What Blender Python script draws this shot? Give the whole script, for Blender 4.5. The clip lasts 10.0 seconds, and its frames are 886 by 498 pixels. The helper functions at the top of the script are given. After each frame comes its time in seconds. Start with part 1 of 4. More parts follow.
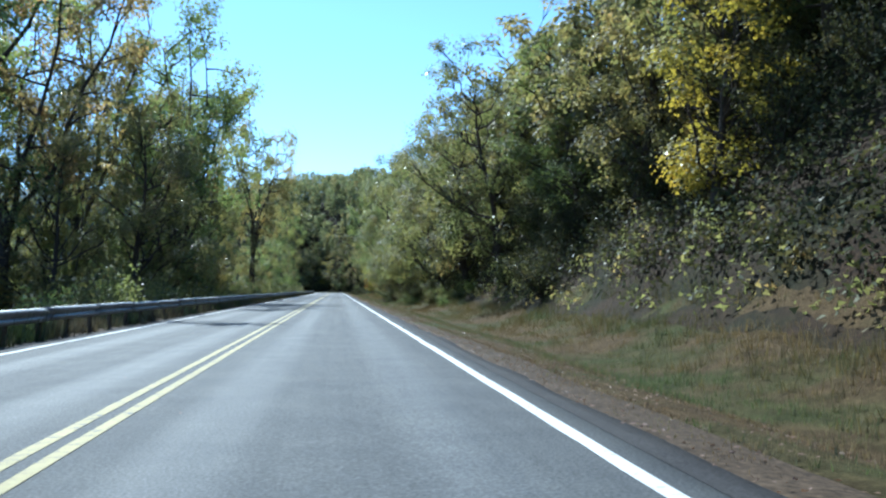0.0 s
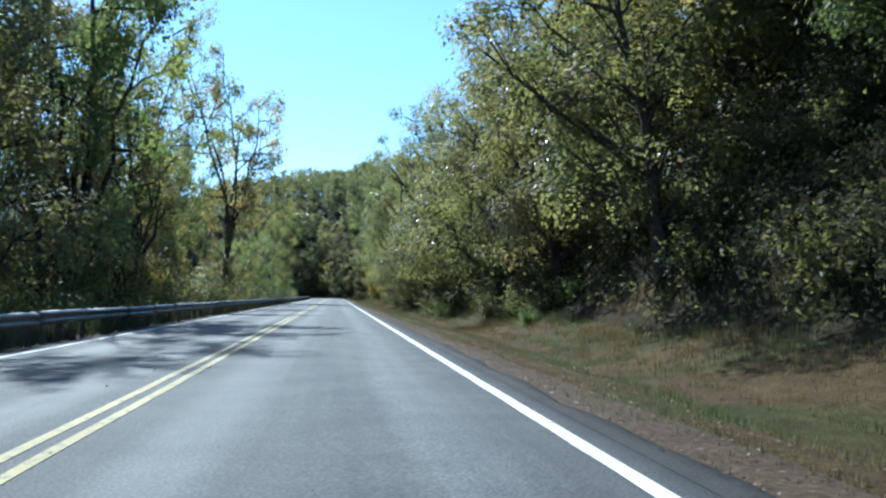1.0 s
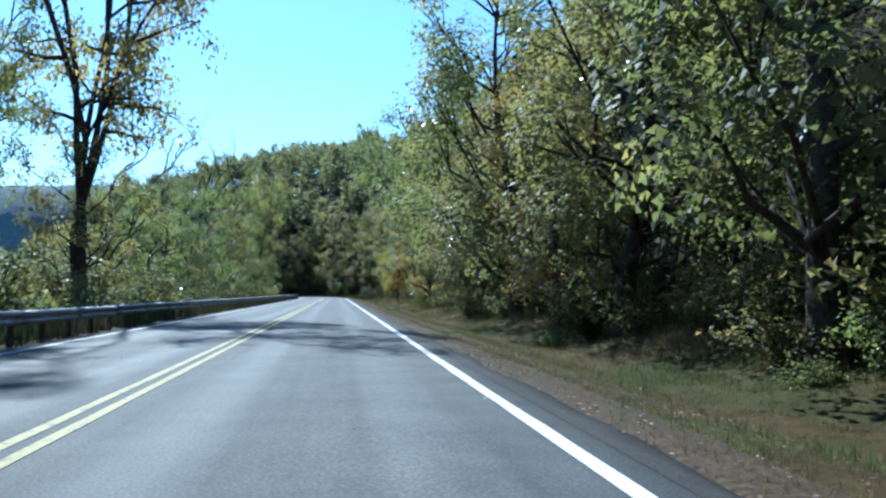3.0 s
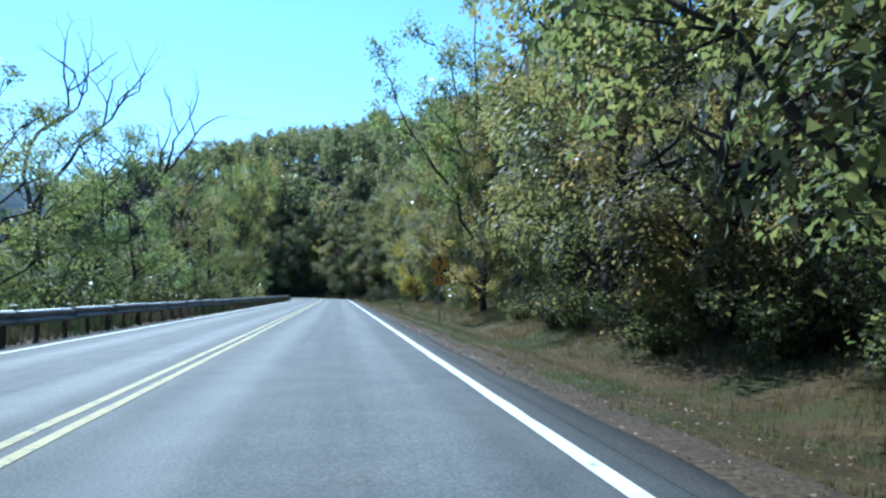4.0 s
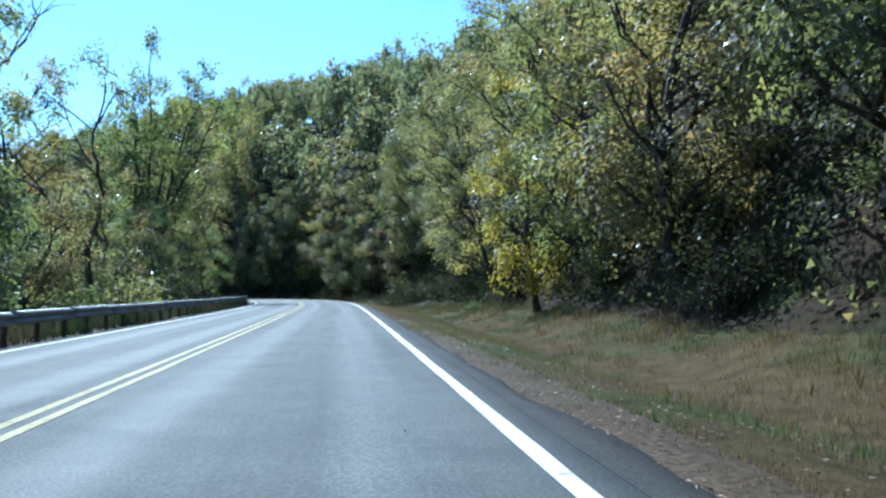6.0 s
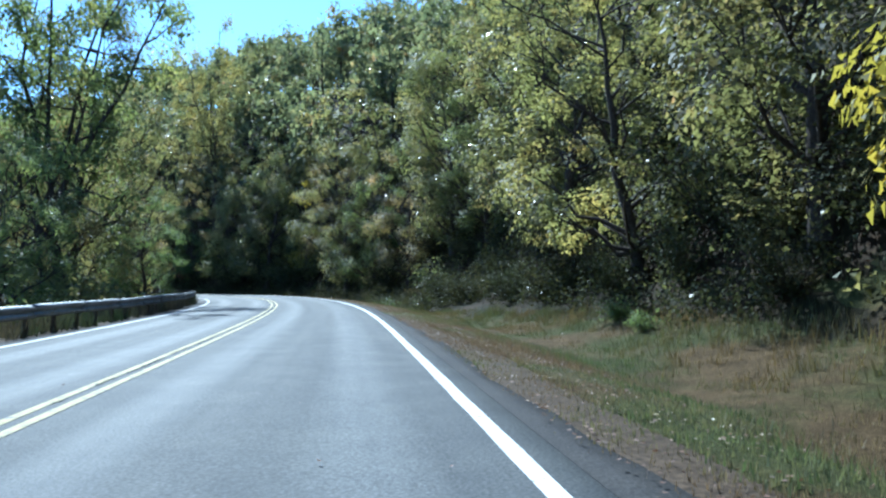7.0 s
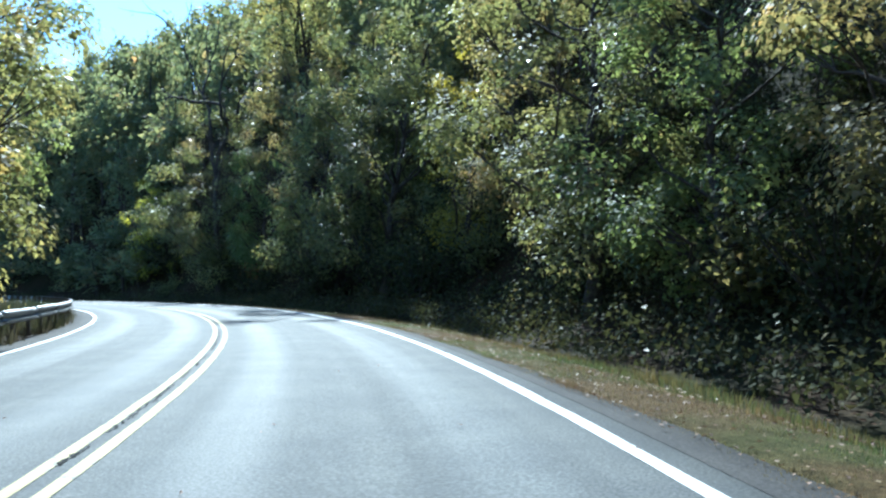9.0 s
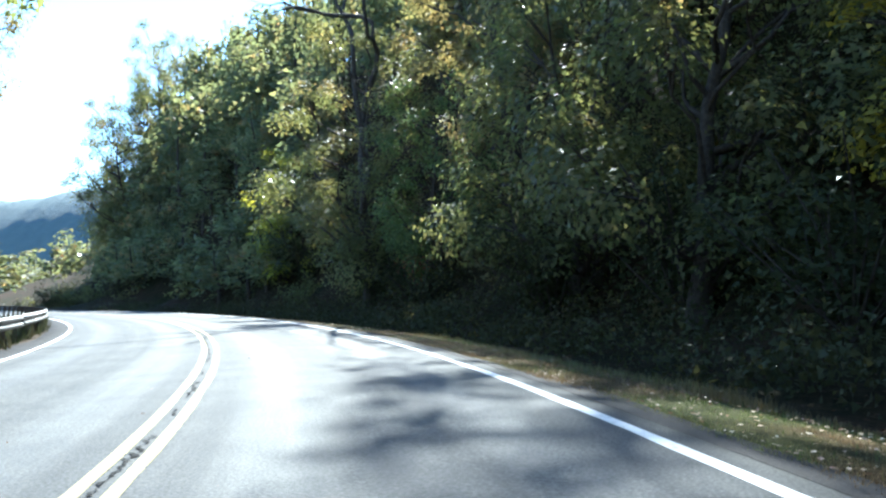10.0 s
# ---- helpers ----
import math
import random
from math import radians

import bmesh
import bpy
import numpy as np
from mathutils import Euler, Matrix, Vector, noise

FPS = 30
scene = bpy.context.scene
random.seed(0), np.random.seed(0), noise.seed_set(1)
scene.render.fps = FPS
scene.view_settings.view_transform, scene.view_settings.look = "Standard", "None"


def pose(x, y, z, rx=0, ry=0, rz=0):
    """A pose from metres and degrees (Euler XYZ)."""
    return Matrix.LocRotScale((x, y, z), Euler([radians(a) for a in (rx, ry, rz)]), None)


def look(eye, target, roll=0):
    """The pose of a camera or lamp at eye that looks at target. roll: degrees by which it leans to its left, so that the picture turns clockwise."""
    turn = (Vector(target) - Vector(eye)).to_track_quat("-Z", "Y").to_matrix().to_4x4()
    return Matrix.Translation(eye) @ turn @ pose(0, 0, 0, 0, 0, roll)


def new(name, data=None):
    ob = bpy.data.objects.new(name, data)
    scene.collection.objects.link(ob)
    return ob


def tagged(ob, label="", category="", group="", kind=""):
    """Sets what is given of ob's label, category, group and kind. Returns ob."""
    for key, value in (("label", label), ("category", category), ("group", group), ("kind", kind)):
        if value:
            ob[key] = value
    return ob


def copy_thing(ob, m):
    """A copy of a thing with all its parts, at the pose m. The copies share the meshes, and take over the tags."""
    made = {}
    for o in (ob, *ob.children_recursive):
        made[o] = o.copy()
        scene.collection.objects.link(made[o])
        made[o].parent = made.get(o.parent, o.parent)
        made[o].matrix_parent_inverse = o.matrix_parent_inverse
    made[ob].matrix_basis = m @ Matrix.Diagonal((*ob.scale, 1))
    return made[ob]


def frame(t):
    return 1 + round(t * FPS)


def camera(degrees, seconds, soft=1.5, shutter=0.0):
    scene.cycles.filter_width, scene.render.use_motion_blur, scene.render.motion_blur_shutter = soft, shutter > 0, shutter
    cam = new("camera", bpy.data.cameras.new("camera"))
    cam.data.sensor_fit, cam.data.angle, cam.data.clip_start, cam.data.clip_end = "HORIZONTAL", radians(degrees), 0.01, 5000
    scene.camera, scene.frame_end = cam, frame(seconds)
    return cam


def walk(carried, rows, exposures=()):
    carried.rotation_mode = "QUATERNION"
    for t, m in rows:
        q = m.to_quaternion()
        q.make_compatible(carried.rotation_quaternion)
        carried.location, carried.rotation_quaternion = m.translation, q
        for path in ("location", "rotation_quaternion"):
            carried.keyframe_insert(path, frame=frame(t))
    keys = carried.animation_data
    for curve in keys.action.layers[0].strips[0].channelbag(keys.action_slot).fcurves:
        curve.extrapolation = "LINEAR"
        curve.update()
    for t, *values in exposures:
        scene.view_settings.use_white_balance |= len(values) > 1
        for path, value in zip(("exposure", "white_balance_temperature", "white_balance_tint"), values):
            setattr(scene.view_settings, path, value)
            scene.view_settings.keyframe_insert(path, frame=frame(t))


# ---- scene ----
# ---------------------------------------------------------------- camera
cam = camera(57.2, 10.0, soft=2.4)
# seconds, x, y, z, yaw, pitch, roll
ROWS = [
    (0.0, 0.02, -1.66, 1.105, -7.44, 2.85, -0.05),
    (0.5, 0.05, 13.72, 1.072, -7.51, 2.98, -0.13),
    (1.0, 0.09, 29.12, 1.064, -7.49, 3.22, 0.05),
    (1.5, 0.13, 44.51, 1.101, -7.30, 2.77, 0.25),
    (2.0, 0.16, 59.88, 1.086, -7.44, 2.80, 0.07),
    (2.5, 0.23, 75.31, 1.068, -7.49, 2.93, 0.24),
    (4.0, 0.25, 121.68, 1.063, -7.35, 3.08, -0.02),
    (4.5, 0.28, 137.04, 1.061, -7.31, 2.95, 0.00),
    (5.0, 0.30, 152.24, 1.043, -7.37, 2.95, 0.02),
    (5.5, 0.46, 167.17, 1.014, -7.33, 2.99, 0.77),
    (7.0, 0.75, 210.95, 1.110, -6.69, 2.25, 0.87),
    (7.5, 0.75, 225.13, 1.072, -6.13, 2.38, 1.20),
    (8.0, 0.32, 238.88, 1.098, -5.01, 2.52, 1.18),
    (8.5, -0.70, 252.30, 1.129, -1.47, 2.56, 1.71),
    (9.0, -2.66, 265.28, 1.170, 3.67, 2.22, 1.13),
    (9.5, -5.65, 277.89, 1.132, 9.31, 2.62, 1.06),
    (10.0, -9.94, 289.98, 1.138, 15.23, 2.75, 1.43),
]
# seconds, stops, kelvin, tint
LIGHTNESS = [(0.0, 1.78, 5120, 0), (1.2, 1.78, 5150, 1), (2.5, 1.78, 5000, 0), (4.5, 1.75, 4680, -1), (5.5, 1.8, 4750, -1), (7.0, 1.98, 4800, -1), (8.5, 2.3, 4950, -4), (9.2, 2.5, 5080, -4), (9.6, 2.72, 5250, -3), (10.0, 2.95, 5600, 1)]
walk(cam, [(t, pose(x, y, z, 90 + pitch, roll, yaw)) for t, x, y, z, yaw, pitch, roll in ROWS], exposures=LIGHTNESS)

# ---------------------------------------------------------------- light
SUN_AZ, SUN_EL = radians(17.5), radians(39.0)      # left of +y, above the horizon
world = bpy.data.worlds.new("world")
scene.world = world
world.use_nodes = True
wn = world.node_tree
sky = wn.nodes.new("ShaderNodeTexSky")
sky.sky_type = "NISHITA"
sky.sun_disc = False
sky.sun_elevation, sky.sun_rotation = SUN_EL, -SUN_AZ
sky.air_density, sky.dust_density, sky.ozone_density = 1.0, 0.05, 4.0
wn.links.new(sky.outputs[0], wn.nodes["Background"].inputs[0])
wn.nodes["Background"].inputs[1].default_value = 0.066
sun = new("sun", bpy.data.lights.new("sun", "SUN"))
sun.data.energy, sun.data.angle, sun.data.color = 3.1, radians(0.5), (1.0, 0.95, 0.86)
to_sun = Vector((-math.sin(SUN_AZ) * math.cos(SUN_EL), math.cos(SUN_AZ) * math.cos(SUN_EL), math.sin(SUN_EL)))
sun.matrix_world = look(to_sun * 500, (0, 0, 0))

# ---------------------------------------------------------------- the road's line and the lie of the land
CENTRE_X, LANE = -1.88, 3.70
BEND = [195, 210, 225, 240, 255, 270, 285, 300, 330]        # along the road
TIGHT = [0.0, 0.14, 0.57, 3.1, 5.54, 7.84, 9.74, 9.9, 7.94]        # 1 / radius there, in thousandths
STEP = 0.5
S = np.arange(-90.0, 560.0, STEP)
KAPPA = np.interp(S, BEND, TIGHT) / 1000 * (S < 400)
TH = np.cumsum(KAPPA) * STEP
CX = CENTRE_X - np.cumsum(np.sin(TH)) * STEP
CY = S[0] + np.cumsum(np.cos(TH)) * STEP


def on_road(s, lat, z=0.0):
    """The place lat metres to the right of the centre line, s metres along it."""
    th = np.interp(s, S, TH)
    return (float(np.interp(s, S, CX) + lat * np.cos(th)), float(np.interp(s, S, CY) + lat * np.sin(th)), z)


def on_roads(s, lat):
    th = np.interp(s, S, TH)
    return np.interp(s, S, CX) + lat * np.cos(th), np.interp(s, S, CY) + lat * np.sin(th)


def road_frame(x, y):
    """Along and across the road, for arrays of places."""
    x, y = np.atleast_1d(np.asarray(x, float)), np.atleast_1d(np.asarray(y, float))
    sub = slice(None, None, 4)
    sx, sy, st, ss = CX[sub], CY[sub], TH[sub], S[sub]
    along, across = np.empty(len(x)), np.empty(len(x))
    for i in range(0, len(x), 4000):
        px, py = x[i:i + 4000], y[i:i + 4000]
        j = np.argmin((px[:, None] - sx[None]) ** 2 + (py[:, None] - sy[None]) ** 2, axis=1)
        along[i:i + 4000] = ss[j] + (py - sy[j]) * np.cos(st[j]) - (px - sx[j]) * np.sin(st[j])
        across[i:i + 4000] = (px - sx[j]) * np.cos(st[j]) + (py - sy[j]) * np.sin(st[j])
    return along, across


def bumps(x, y, scale, seed=0.0):
    """Soft rolling unevenness from -1 to 1."""
    a, b = x / scale + seed, y / scale - seed * 0.7
    return (np.sin(a * 1.7 + np.sin(b * 1.3)) + np.sin(b * 2.1 + 1.7 * np.sin(a * 0.9)) + np.sin(a * 3.3 - b * 2.7)) / 3


def height(x, y):
    """The ground's height at arrays of places."""
    x, y = np.atleast_1d(np.asarray(x, float)), np.atleast_1d(np.asarray(y, float))
    s, lat = road_frame(x, y)
    right = np.interp(lat, [4.2, 5.2, 6.1, 8.0, 10.0, 13.0], [-0.06, -0.12, -0.3, -0.85, -0.75, 0.15])
    fall = np.interp(x, [-135, -95, -64, -22], [0.3, 0.68, 0.88, 1.0])
    hill = 50 * (1 - np.exp(-np.maximum(lat - 13, 0) / 28)) * fall * np.interp(s, [-200, -60, 60], [0.5, 0.7, 1.0])
    turn = np.degrees(np.arctan2(-9 - x, np.maximum(y - 290, 1)))
    hill *= np.where(y > 296, np.interp(turn, [32.3, 39.2], [1.0, 0.0]), 1.0)
    hill *= np.interp(lat, [150, 400, 900], [1.0, 1.0, 0.2])
    left = np.interp(-lat, [4.2, 6.0, 9.0, 14.0, 40.0], [-0.06, -0.12, -0.9, -1.8, -2.2])
    z = np.where(lat > 0, right + hill, left)
    rough = np.clip((np.abs(lat) - 5.5) / 4, 0, 1)
    return z + rough * (0.10 * bumps(x, y, 2.3) + 0.18 * bumps(x, y, 7.0, 3.0)) + np.clip((lat - 20) / 30, 0, 1) * 1.5 * bumps(x, y, 30, 5.0)


def ground_z(x, y):
    return float(height(x, y)[0])


# ---------------------------------------------------------------- materials
def material(name):
    m = bpy.data.materials.new(name)
    m.use_nodes = True
    return m, m.node_tree, m.node_tree.nodes["Principled BSDF"]


def node(tree, kind, **values):
    n = tree.nodes.new(kind)
    for key, value in values.items():
        n.inputs[key].default_value = value
    return n


def noise_node(tree, scale, detail=4.0, rough=0.6, coord=None, stretch=None):
    n = node(tree, "ShaderNodeTexNoise", Scale=scale, Detail=detail, Roughness=rough)
    if coord is None:
        coord = tree.nodes.new("ShaderNodeTexCoord").outputs["Object"]
    if stretch:
        mp = node(tree, "ShaderNodeMapping", Scale=stretch)
        tree.links.new(coord, mp.inputs[0])
        coord = mp.outputs[0]
    tree.links.new(coord, n.inputs["Vector"])
    return n


def ramp(tree, source, stops):
    r = tree.nodes.new("ShaderNodeValToRGB")
    while len(r.color_ramp.elements) < len(stops):
        r.color_ramp.elements.new(0.5)
    for e, (at, c) in zip(r.color_ramp.elements, stops):
        e.position, e.color = at, (*c, 1)
    tree.links.new(source, r.inputs[0])
    return r


def mix(tree, a, b, fac, blend="MIX"):
    m = tree.nodes.new("ShaderNodeMix")
    m.data_type, m.blend_type = "RGBA", blend
    for socket, value in ((m.inputs[6], a), (m.inputs[7], b), (m.inputs[0], fac)):
        if isinstance(value, bpy.types.NodeSocket):
            tree.links.new(value, socket)
        elif isinstance(value, tuple):
            socket.default_value = (*value, 1)
        else:
            socket.default_value = value
    return m.outputs[2]


def bump(tree, shader, source, strength, distance):
    b = node(tree, "ShaderNodeBump", Strength=strength, Distance=distance)
    tree.links.new(source, b.inputs["Height"])
    tree.links.new(b.outputs[0], shader.inputs["Normal"])


def plain(name, colour, rough=0.6, metal=0.0, grain=20.0, amount=0.25, bumpy=0.0):
    """Paint, metal or wood with a mottled, slightly worn surface."""
    m, t, b = material(name)
    n1, n2 = noise_node(t, grain), noise_node(t, grain * 0.13, 3.0)
    dark = tuple(c * (1 - amount) for c in colour)
    light = tuple(min(1, c * (1 + amount * 0.6)) for c in colour)
    c1 = ramp(t, n1.outputs[0], [(0.3, dark), (0.7, light)])
    c2 = ramp(t, n2.outputs[0], [(0.35, (0.72, 0.7, 0.66)), (0.65, (1, 1, 1))])
    t.links.new(mix(t, c1.outputs[0], c2.outputs[0], 0.8, "MULTIPLY"), b.inputs["Base Color"])
    b.inputs["Roughness"].default_value, b.inputs["Metallic"].default_value = rough, metal
    b.inputs["Specular IOR Level"].default_value = 0.5 if rough < 0.8 else 0.1
    if bumpy:
        bump(t, b, n1.outputs[0], 0.5, bumpy)
    return m


def leaf_material(name, stops, through_share=0.58, gloss=0.6, dull=0.92):
    """Leaves: whole sprays turning colour together, a little tint of each leaf's own, light shining through; a few catch the sun."""
    m, t, b = material(name)
    geo, info = t.nodes.new("ShaderNodeNewGeometry"), t.nodes.new("ShaderNodeObjectInfo")
    clump = noise_node(t, 0.42, 3.0)
    tone = node(t, "ShaderNodeMath")
    tone.operation = "MULTIPLY_ADD"
    t.links.new(geo.outputs["Random Per Island"], tone.inputs[0])
    tone.inputs[1].default_value = 0.22
    lift = node(t, "ShaderNodeMapRange")
    for key, value in (("From Min", 0.3), ("From Max", 0.7), ("To Min", -0.05), ("To Max", 0.8)):
        lift.inputs[key].default_value = value
    t.links.new(clump.outputs[0], lift.inputs["Value"])
    t.links.new(lift.outputs[0], tone.inputs[2])
    c = ramp(t, tone.outputs[0], stops)
    hue = node(t, "ShaderNodeHueSaturation", Saturation=dull)
    spread = node(t, "ShaderNodeMapRange")
    spread.inputs["To Min"].default_value, spread.inputs["To Max"].default_value = 0.46, 0.51
    t.links.new(info.outputs["Random"], spread.inputs["Value"])
    t.links.new(spread.outputs[0], hue.inputs["Hue"])
    t.links.new(c.outputs[0], hue.inputs["Color"])
    patch = noise_node(t, 0.3, 2.0)
    p = ramp(t, patch.outputs[0], [(0.35, (1.05, 1.05, 1.05)), (0.65, (1.7, 1.66, 1.58))])
    col = mix(t, hue.outputs[0], p.outputs[0], 1.0, "MULTIPLY")
    t.links.new(col, b.inputs["Base Color"])
    waxy = ramp(t, geo.outputs["Random Per Island"], [(0.9, (gloss,) * 3), (0.92, (gloss * 0.5,) * 3)])
    t.links.new(waxy.outputs[0], b.inputs["Roughness"])
    b.inputs["Specular IOR Level"].default_value = 0.28 if gloss < 0.7 else 0.08
    tr = t.nodes.new("ShaderNodeBsdfTranslucent")
    t.links.new(mix(t, col, (1.6, 1.55, 1.15), 1.0, "MULTIPLY"), tr.inputs[0])
    ms = t.nodes.new("ShaderNodeMixShader")
    ms.inputs[0].default_value = through_share
    t.links.new(b.outputs[0], ms.inputs[1])
    t.links.new(tr.outputs[0], ms.inputs[2])
    t.links.new(ms.outputs[0], t.nodes["Material Output"].inputs[0])
    return m


def asphalt_material(name, base, rough, tracks=True):
    m, t, b = material(name)
    uv = t.nodes.new("ShaderNodeUVMap").outputs[0]
    fine = noise_node(t, 42.0, 3.0)
    mid = noise_node(t, 1.1, 5.0)
    streak = noise_node(t, 1.0, 4.0, 0.6, uv, (2.2, 0.06, 1.0))
    c = ramp(t, fine.outputs[0], [(0.3, tuple(v * 0.55 for v in base)), (0.52, base), (0.75, tuple(v * 1.7 for v in base))])
    c2 = ramp(t, mid.outputs[0], [(0.3, (0.78, 0.78, 0.8)), (0.7, (1.12, 1.1, 1.06))])
    # lengthwise streaks; the pale ones hold the sky's sheen as colour
    c3 = ramp(t, streak.outputs[0], [(0.32, (0.72, 0.74, 0.76)), (0.66, (1.16, 1.15, 1.12))])
    col = mix(t, c.outputs[0], c2.outputs[0], 1.0, "MULTIPLY")
    rr = ramp(t, streak.outputs[0], [(0.3, (rough - 0.015,) * 3), (0.7, (rough + 0.02,) * 3)])
    if tracks:
        col = mix(t, col, c3.outputs[0], 0.75, "MULTIPLY")
        # wheel tracks, 1.8 m apart: worn paler, with sky sheen added to the colour
        across = t.nodes.new("ShaderNodeSeparateXYZ")
        t.links.new(uv, across.inputs[0])
        wave = node(t, "ShaderNodeMath")
        wave.operation = "MULTIPLY_ADD"
        t.links.new(across.outputs[0], wave.inputs[0])
        wave.inputs[1].default_value, wave.inputs[2].default_value = 2 * math.pi / 1.8, -2 * math.pi * 0.95 / 1.8
        worn = node(t, "ShaderNodeMath")
        worn.operation = "COSINE"
        t.links.new(wave.outputs[0], worn.inputs[0])
        worn_sheen = ramp(t, worn.outputs[0], [(0.0, (0.93, 0.93, 0.92)), (0.9, (1.14, 1.14, 1.13))])
        col = mix(t, col, worn_sheen.outputs[0], 1.0, "MULTIPLY")
        # smoother there, so that the sky shines in them
        rr = ramp(t, worn.outputs[0], [(0.0, (rough + 0.03,) * 3), (0.9, (rough - 0.03,) * 3)])
    t.links.new(col, b.inputs["Base Color"])
    t.links.new(rr.outputs[0], b.inputs["Roughness"])
    b.inputs["Specular IOR Level"].default_value = 0.12 if tracks else 0.06
    bump(t, b, fine.outputs[0], 0.5, 0.01)
    return m


def line_material(name, colour, worn):
    """Road paint, thin and worn through to the asphalt in places."""
    m, t, b = material(name)
    n = noise_node(t, 9.0, 6.0, 0.75)
    big = noise_node(t, 0.5, 3.0)
    c = ramp(t, n.outputs[0], [(worn - 0.06, (0.16, 0.16, 0.16)), (worn + 0.02, tuple(v * 0.8 for v in colour)), (0.75, colour)])
    c2 = ramp(t, big.outputs[0], [(0.3, (0.78, 0.77, 0.75)), (0.7, (1, 1, 1))])
    t.links.new(mix(t, c.outputs[0], c2.outputs[0], 1.0, "MULTIPLY"), b.inputs["Base Color"])
    b.inputs["Roughness"].default_value = 0.8
    b.inputs["Specular IOR Level"].default_value = 0.15
    bump(t, b, n.outputs[0], 0.2, 0.003)
    return m


def ground_material():
    """Leaf litter and earth under the trees, dry grass towards the road."""
    m, t, b = material("forest_floor")
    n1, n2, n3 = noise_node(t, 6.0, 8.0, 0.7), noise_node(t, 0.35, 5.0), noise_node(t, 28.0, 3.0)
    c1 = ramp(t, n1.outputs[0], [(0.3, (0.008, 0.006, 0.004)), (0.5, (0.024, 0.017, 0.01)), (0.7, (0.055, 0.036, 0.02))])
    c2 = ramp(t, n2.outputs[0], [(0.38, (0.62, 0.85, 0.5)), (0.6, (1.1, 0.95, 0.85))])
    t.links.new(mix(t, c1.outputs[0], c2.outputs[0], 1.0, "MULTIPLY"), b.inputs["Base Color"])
    b.inputs["Roughness"].default_value = 0.95
    b.inputs["Specular IOR Level"].default_value = 0.08
    bump(t, b, n3.outputs[0], 0.6, 0.03)
    return m


def turf_material():
    """Matted turf: brown thatch with patches of green."""
    m, t, b = material("matted_turf")
    n1, n2, n3 = noise_node(t, 13.0, 8.0, 0.75), noise_node(t, 0.22, 4.0), noise_node(t, 1.6, 5.0, 0.7)
    d = ramp(t, n1.outputs[0], [(0.3, (0.045, 0.031, 0.016)), (0.52, (0.095, 0.066, 0.034)), (0.72, (0.17, 0.12, 0.06))])
    g = ramp(t, n1.outputs[0], [(0.3, (0.026, 0.03, 0.012)), (0.52, (0.06, 0.064, 0.024)), (0.72, (0.12, 0.115, 0.045))])
    f = ramp(t, n2.outputs[0], [(0.44, (0, 0, 0)), (0.6, (1, 1, 1))])
    p = ramp(t, n3.outputs[0], [(0.35, (0.6, 0.58, 0.55)), (0.65, (1.1, 1.08, 1.05))])
    t.links.new(mix(t, mix(t, d.outputs[0], g.outputs[0], f.outputs[0]), p.outputs[0], 1.0, "MULTIPLY"), b.inputs["Base Color"])
    b.inputs["Roughness"].default_value = 0.97
    b.inputs["Specular IOR Level"].default_value = 0.05
    bump(t, b, n1.outputs[0], 0.8, 0.06)
    return m


def grass_material(name, dry, green, split=0.5):
    m, t, b = material(name)
    geo = t.nodes.new("ShaderNodeNewGeometry")
    patch = noise_node(t, 0.22, 4.0)
    f = ramp(t, patch.outputs[0], [(split - 0.09, (0, 0, 0)), (split + 0.09, (1, 1, 1))])
    d = ramp(t, geo.outputs["Random Per Island"], [(0.0, tuple(v * 0.6 for v in dry)), (1.0, tuple(v * 1.35 for v in dry))])
    g = ramp(t, geo.outputs["Random Per Island"], [(0.0, tuple(v * 0.6 for v in green)), (1.0, tuple(v * 1.35 for v in green))])
    col = mix(t, d.outputs[0], g.outputs[0], f.outputs[0])
    t.links.new(col, b.inputs["Base Color"])
    b.inputs["Roughness"].default_value = 0.7
    tr = t.nodes.new("ShaderNodeBsdfTranslucent")
    t.links.new(col, tr.inputs[0])
    ms = t.nodes.new("ShaderNodeMixShader")
    ms.inputs[0].default_value = 0.3
    t.links.new(b.outputs[0], ms.inputs[1])
    t.links.new(tr.outputs[0], ms.inputs[2])
    t.links.new(ms.outputs[0], t.nodes["Material Output"].inputs[0])
    return m


ASPHALT = asphalt_material("asphalt", (0.084, 0.086, 0.087), 0.78)
SHOULDER = asphalt_material("shoulder_asphalt", (0.055, 0.052, 0.05), 0.8, tracks=False)
WHITE_LINE = line_material("white_road_paint", (0.78, 0.78, 0.76), 0.4)
YELLOW_LINE = line_material("yellow_road_paint", (0.47, 0.4, 0.2), 0.44)
CRACK = plain("crack_filler", (0.018, 0.018, 0.018), 0.95)
GROUND = ground_material()
GRAVEL = plain("gravel_and_leaf_litter", (0.078, 0.054, 0.034), 0.95, grain=14.0, amount=0.7, bumpy=0.03)
STRAW = turf_material()
BARK = plain("bark", (0.075, 0.06, 0.048), 0.95, grain=9.0, amount=0.5, bumpy=0.03)
DEAD_BARK = plain("grey_dead_wood", (0.075, 0.065, 0.058), 0.9, grain=9.0, amount=0.4, bumpy=0.02)
STEEL = plain("galvanised_steel", (0.2, 0.205, 0.21), 0.5, 0.6, 6.0, 0.3)
POST_STEEL = plain("weathered_steel_post", (0.2, 0.19, 0.18), 0.6, 0.5, 8.0, 0.3)
POST_WOOD = plain("weathered_timber_post", (0.13, 0.1, 0.075), 0.9, 0.0, 12.0, 0.4)
SIGN_YELLOW = plain("yellow_sign_sheeting", (0.78, 0.34, 0.02), 0.5, 0.0, 3.0, 0.08)
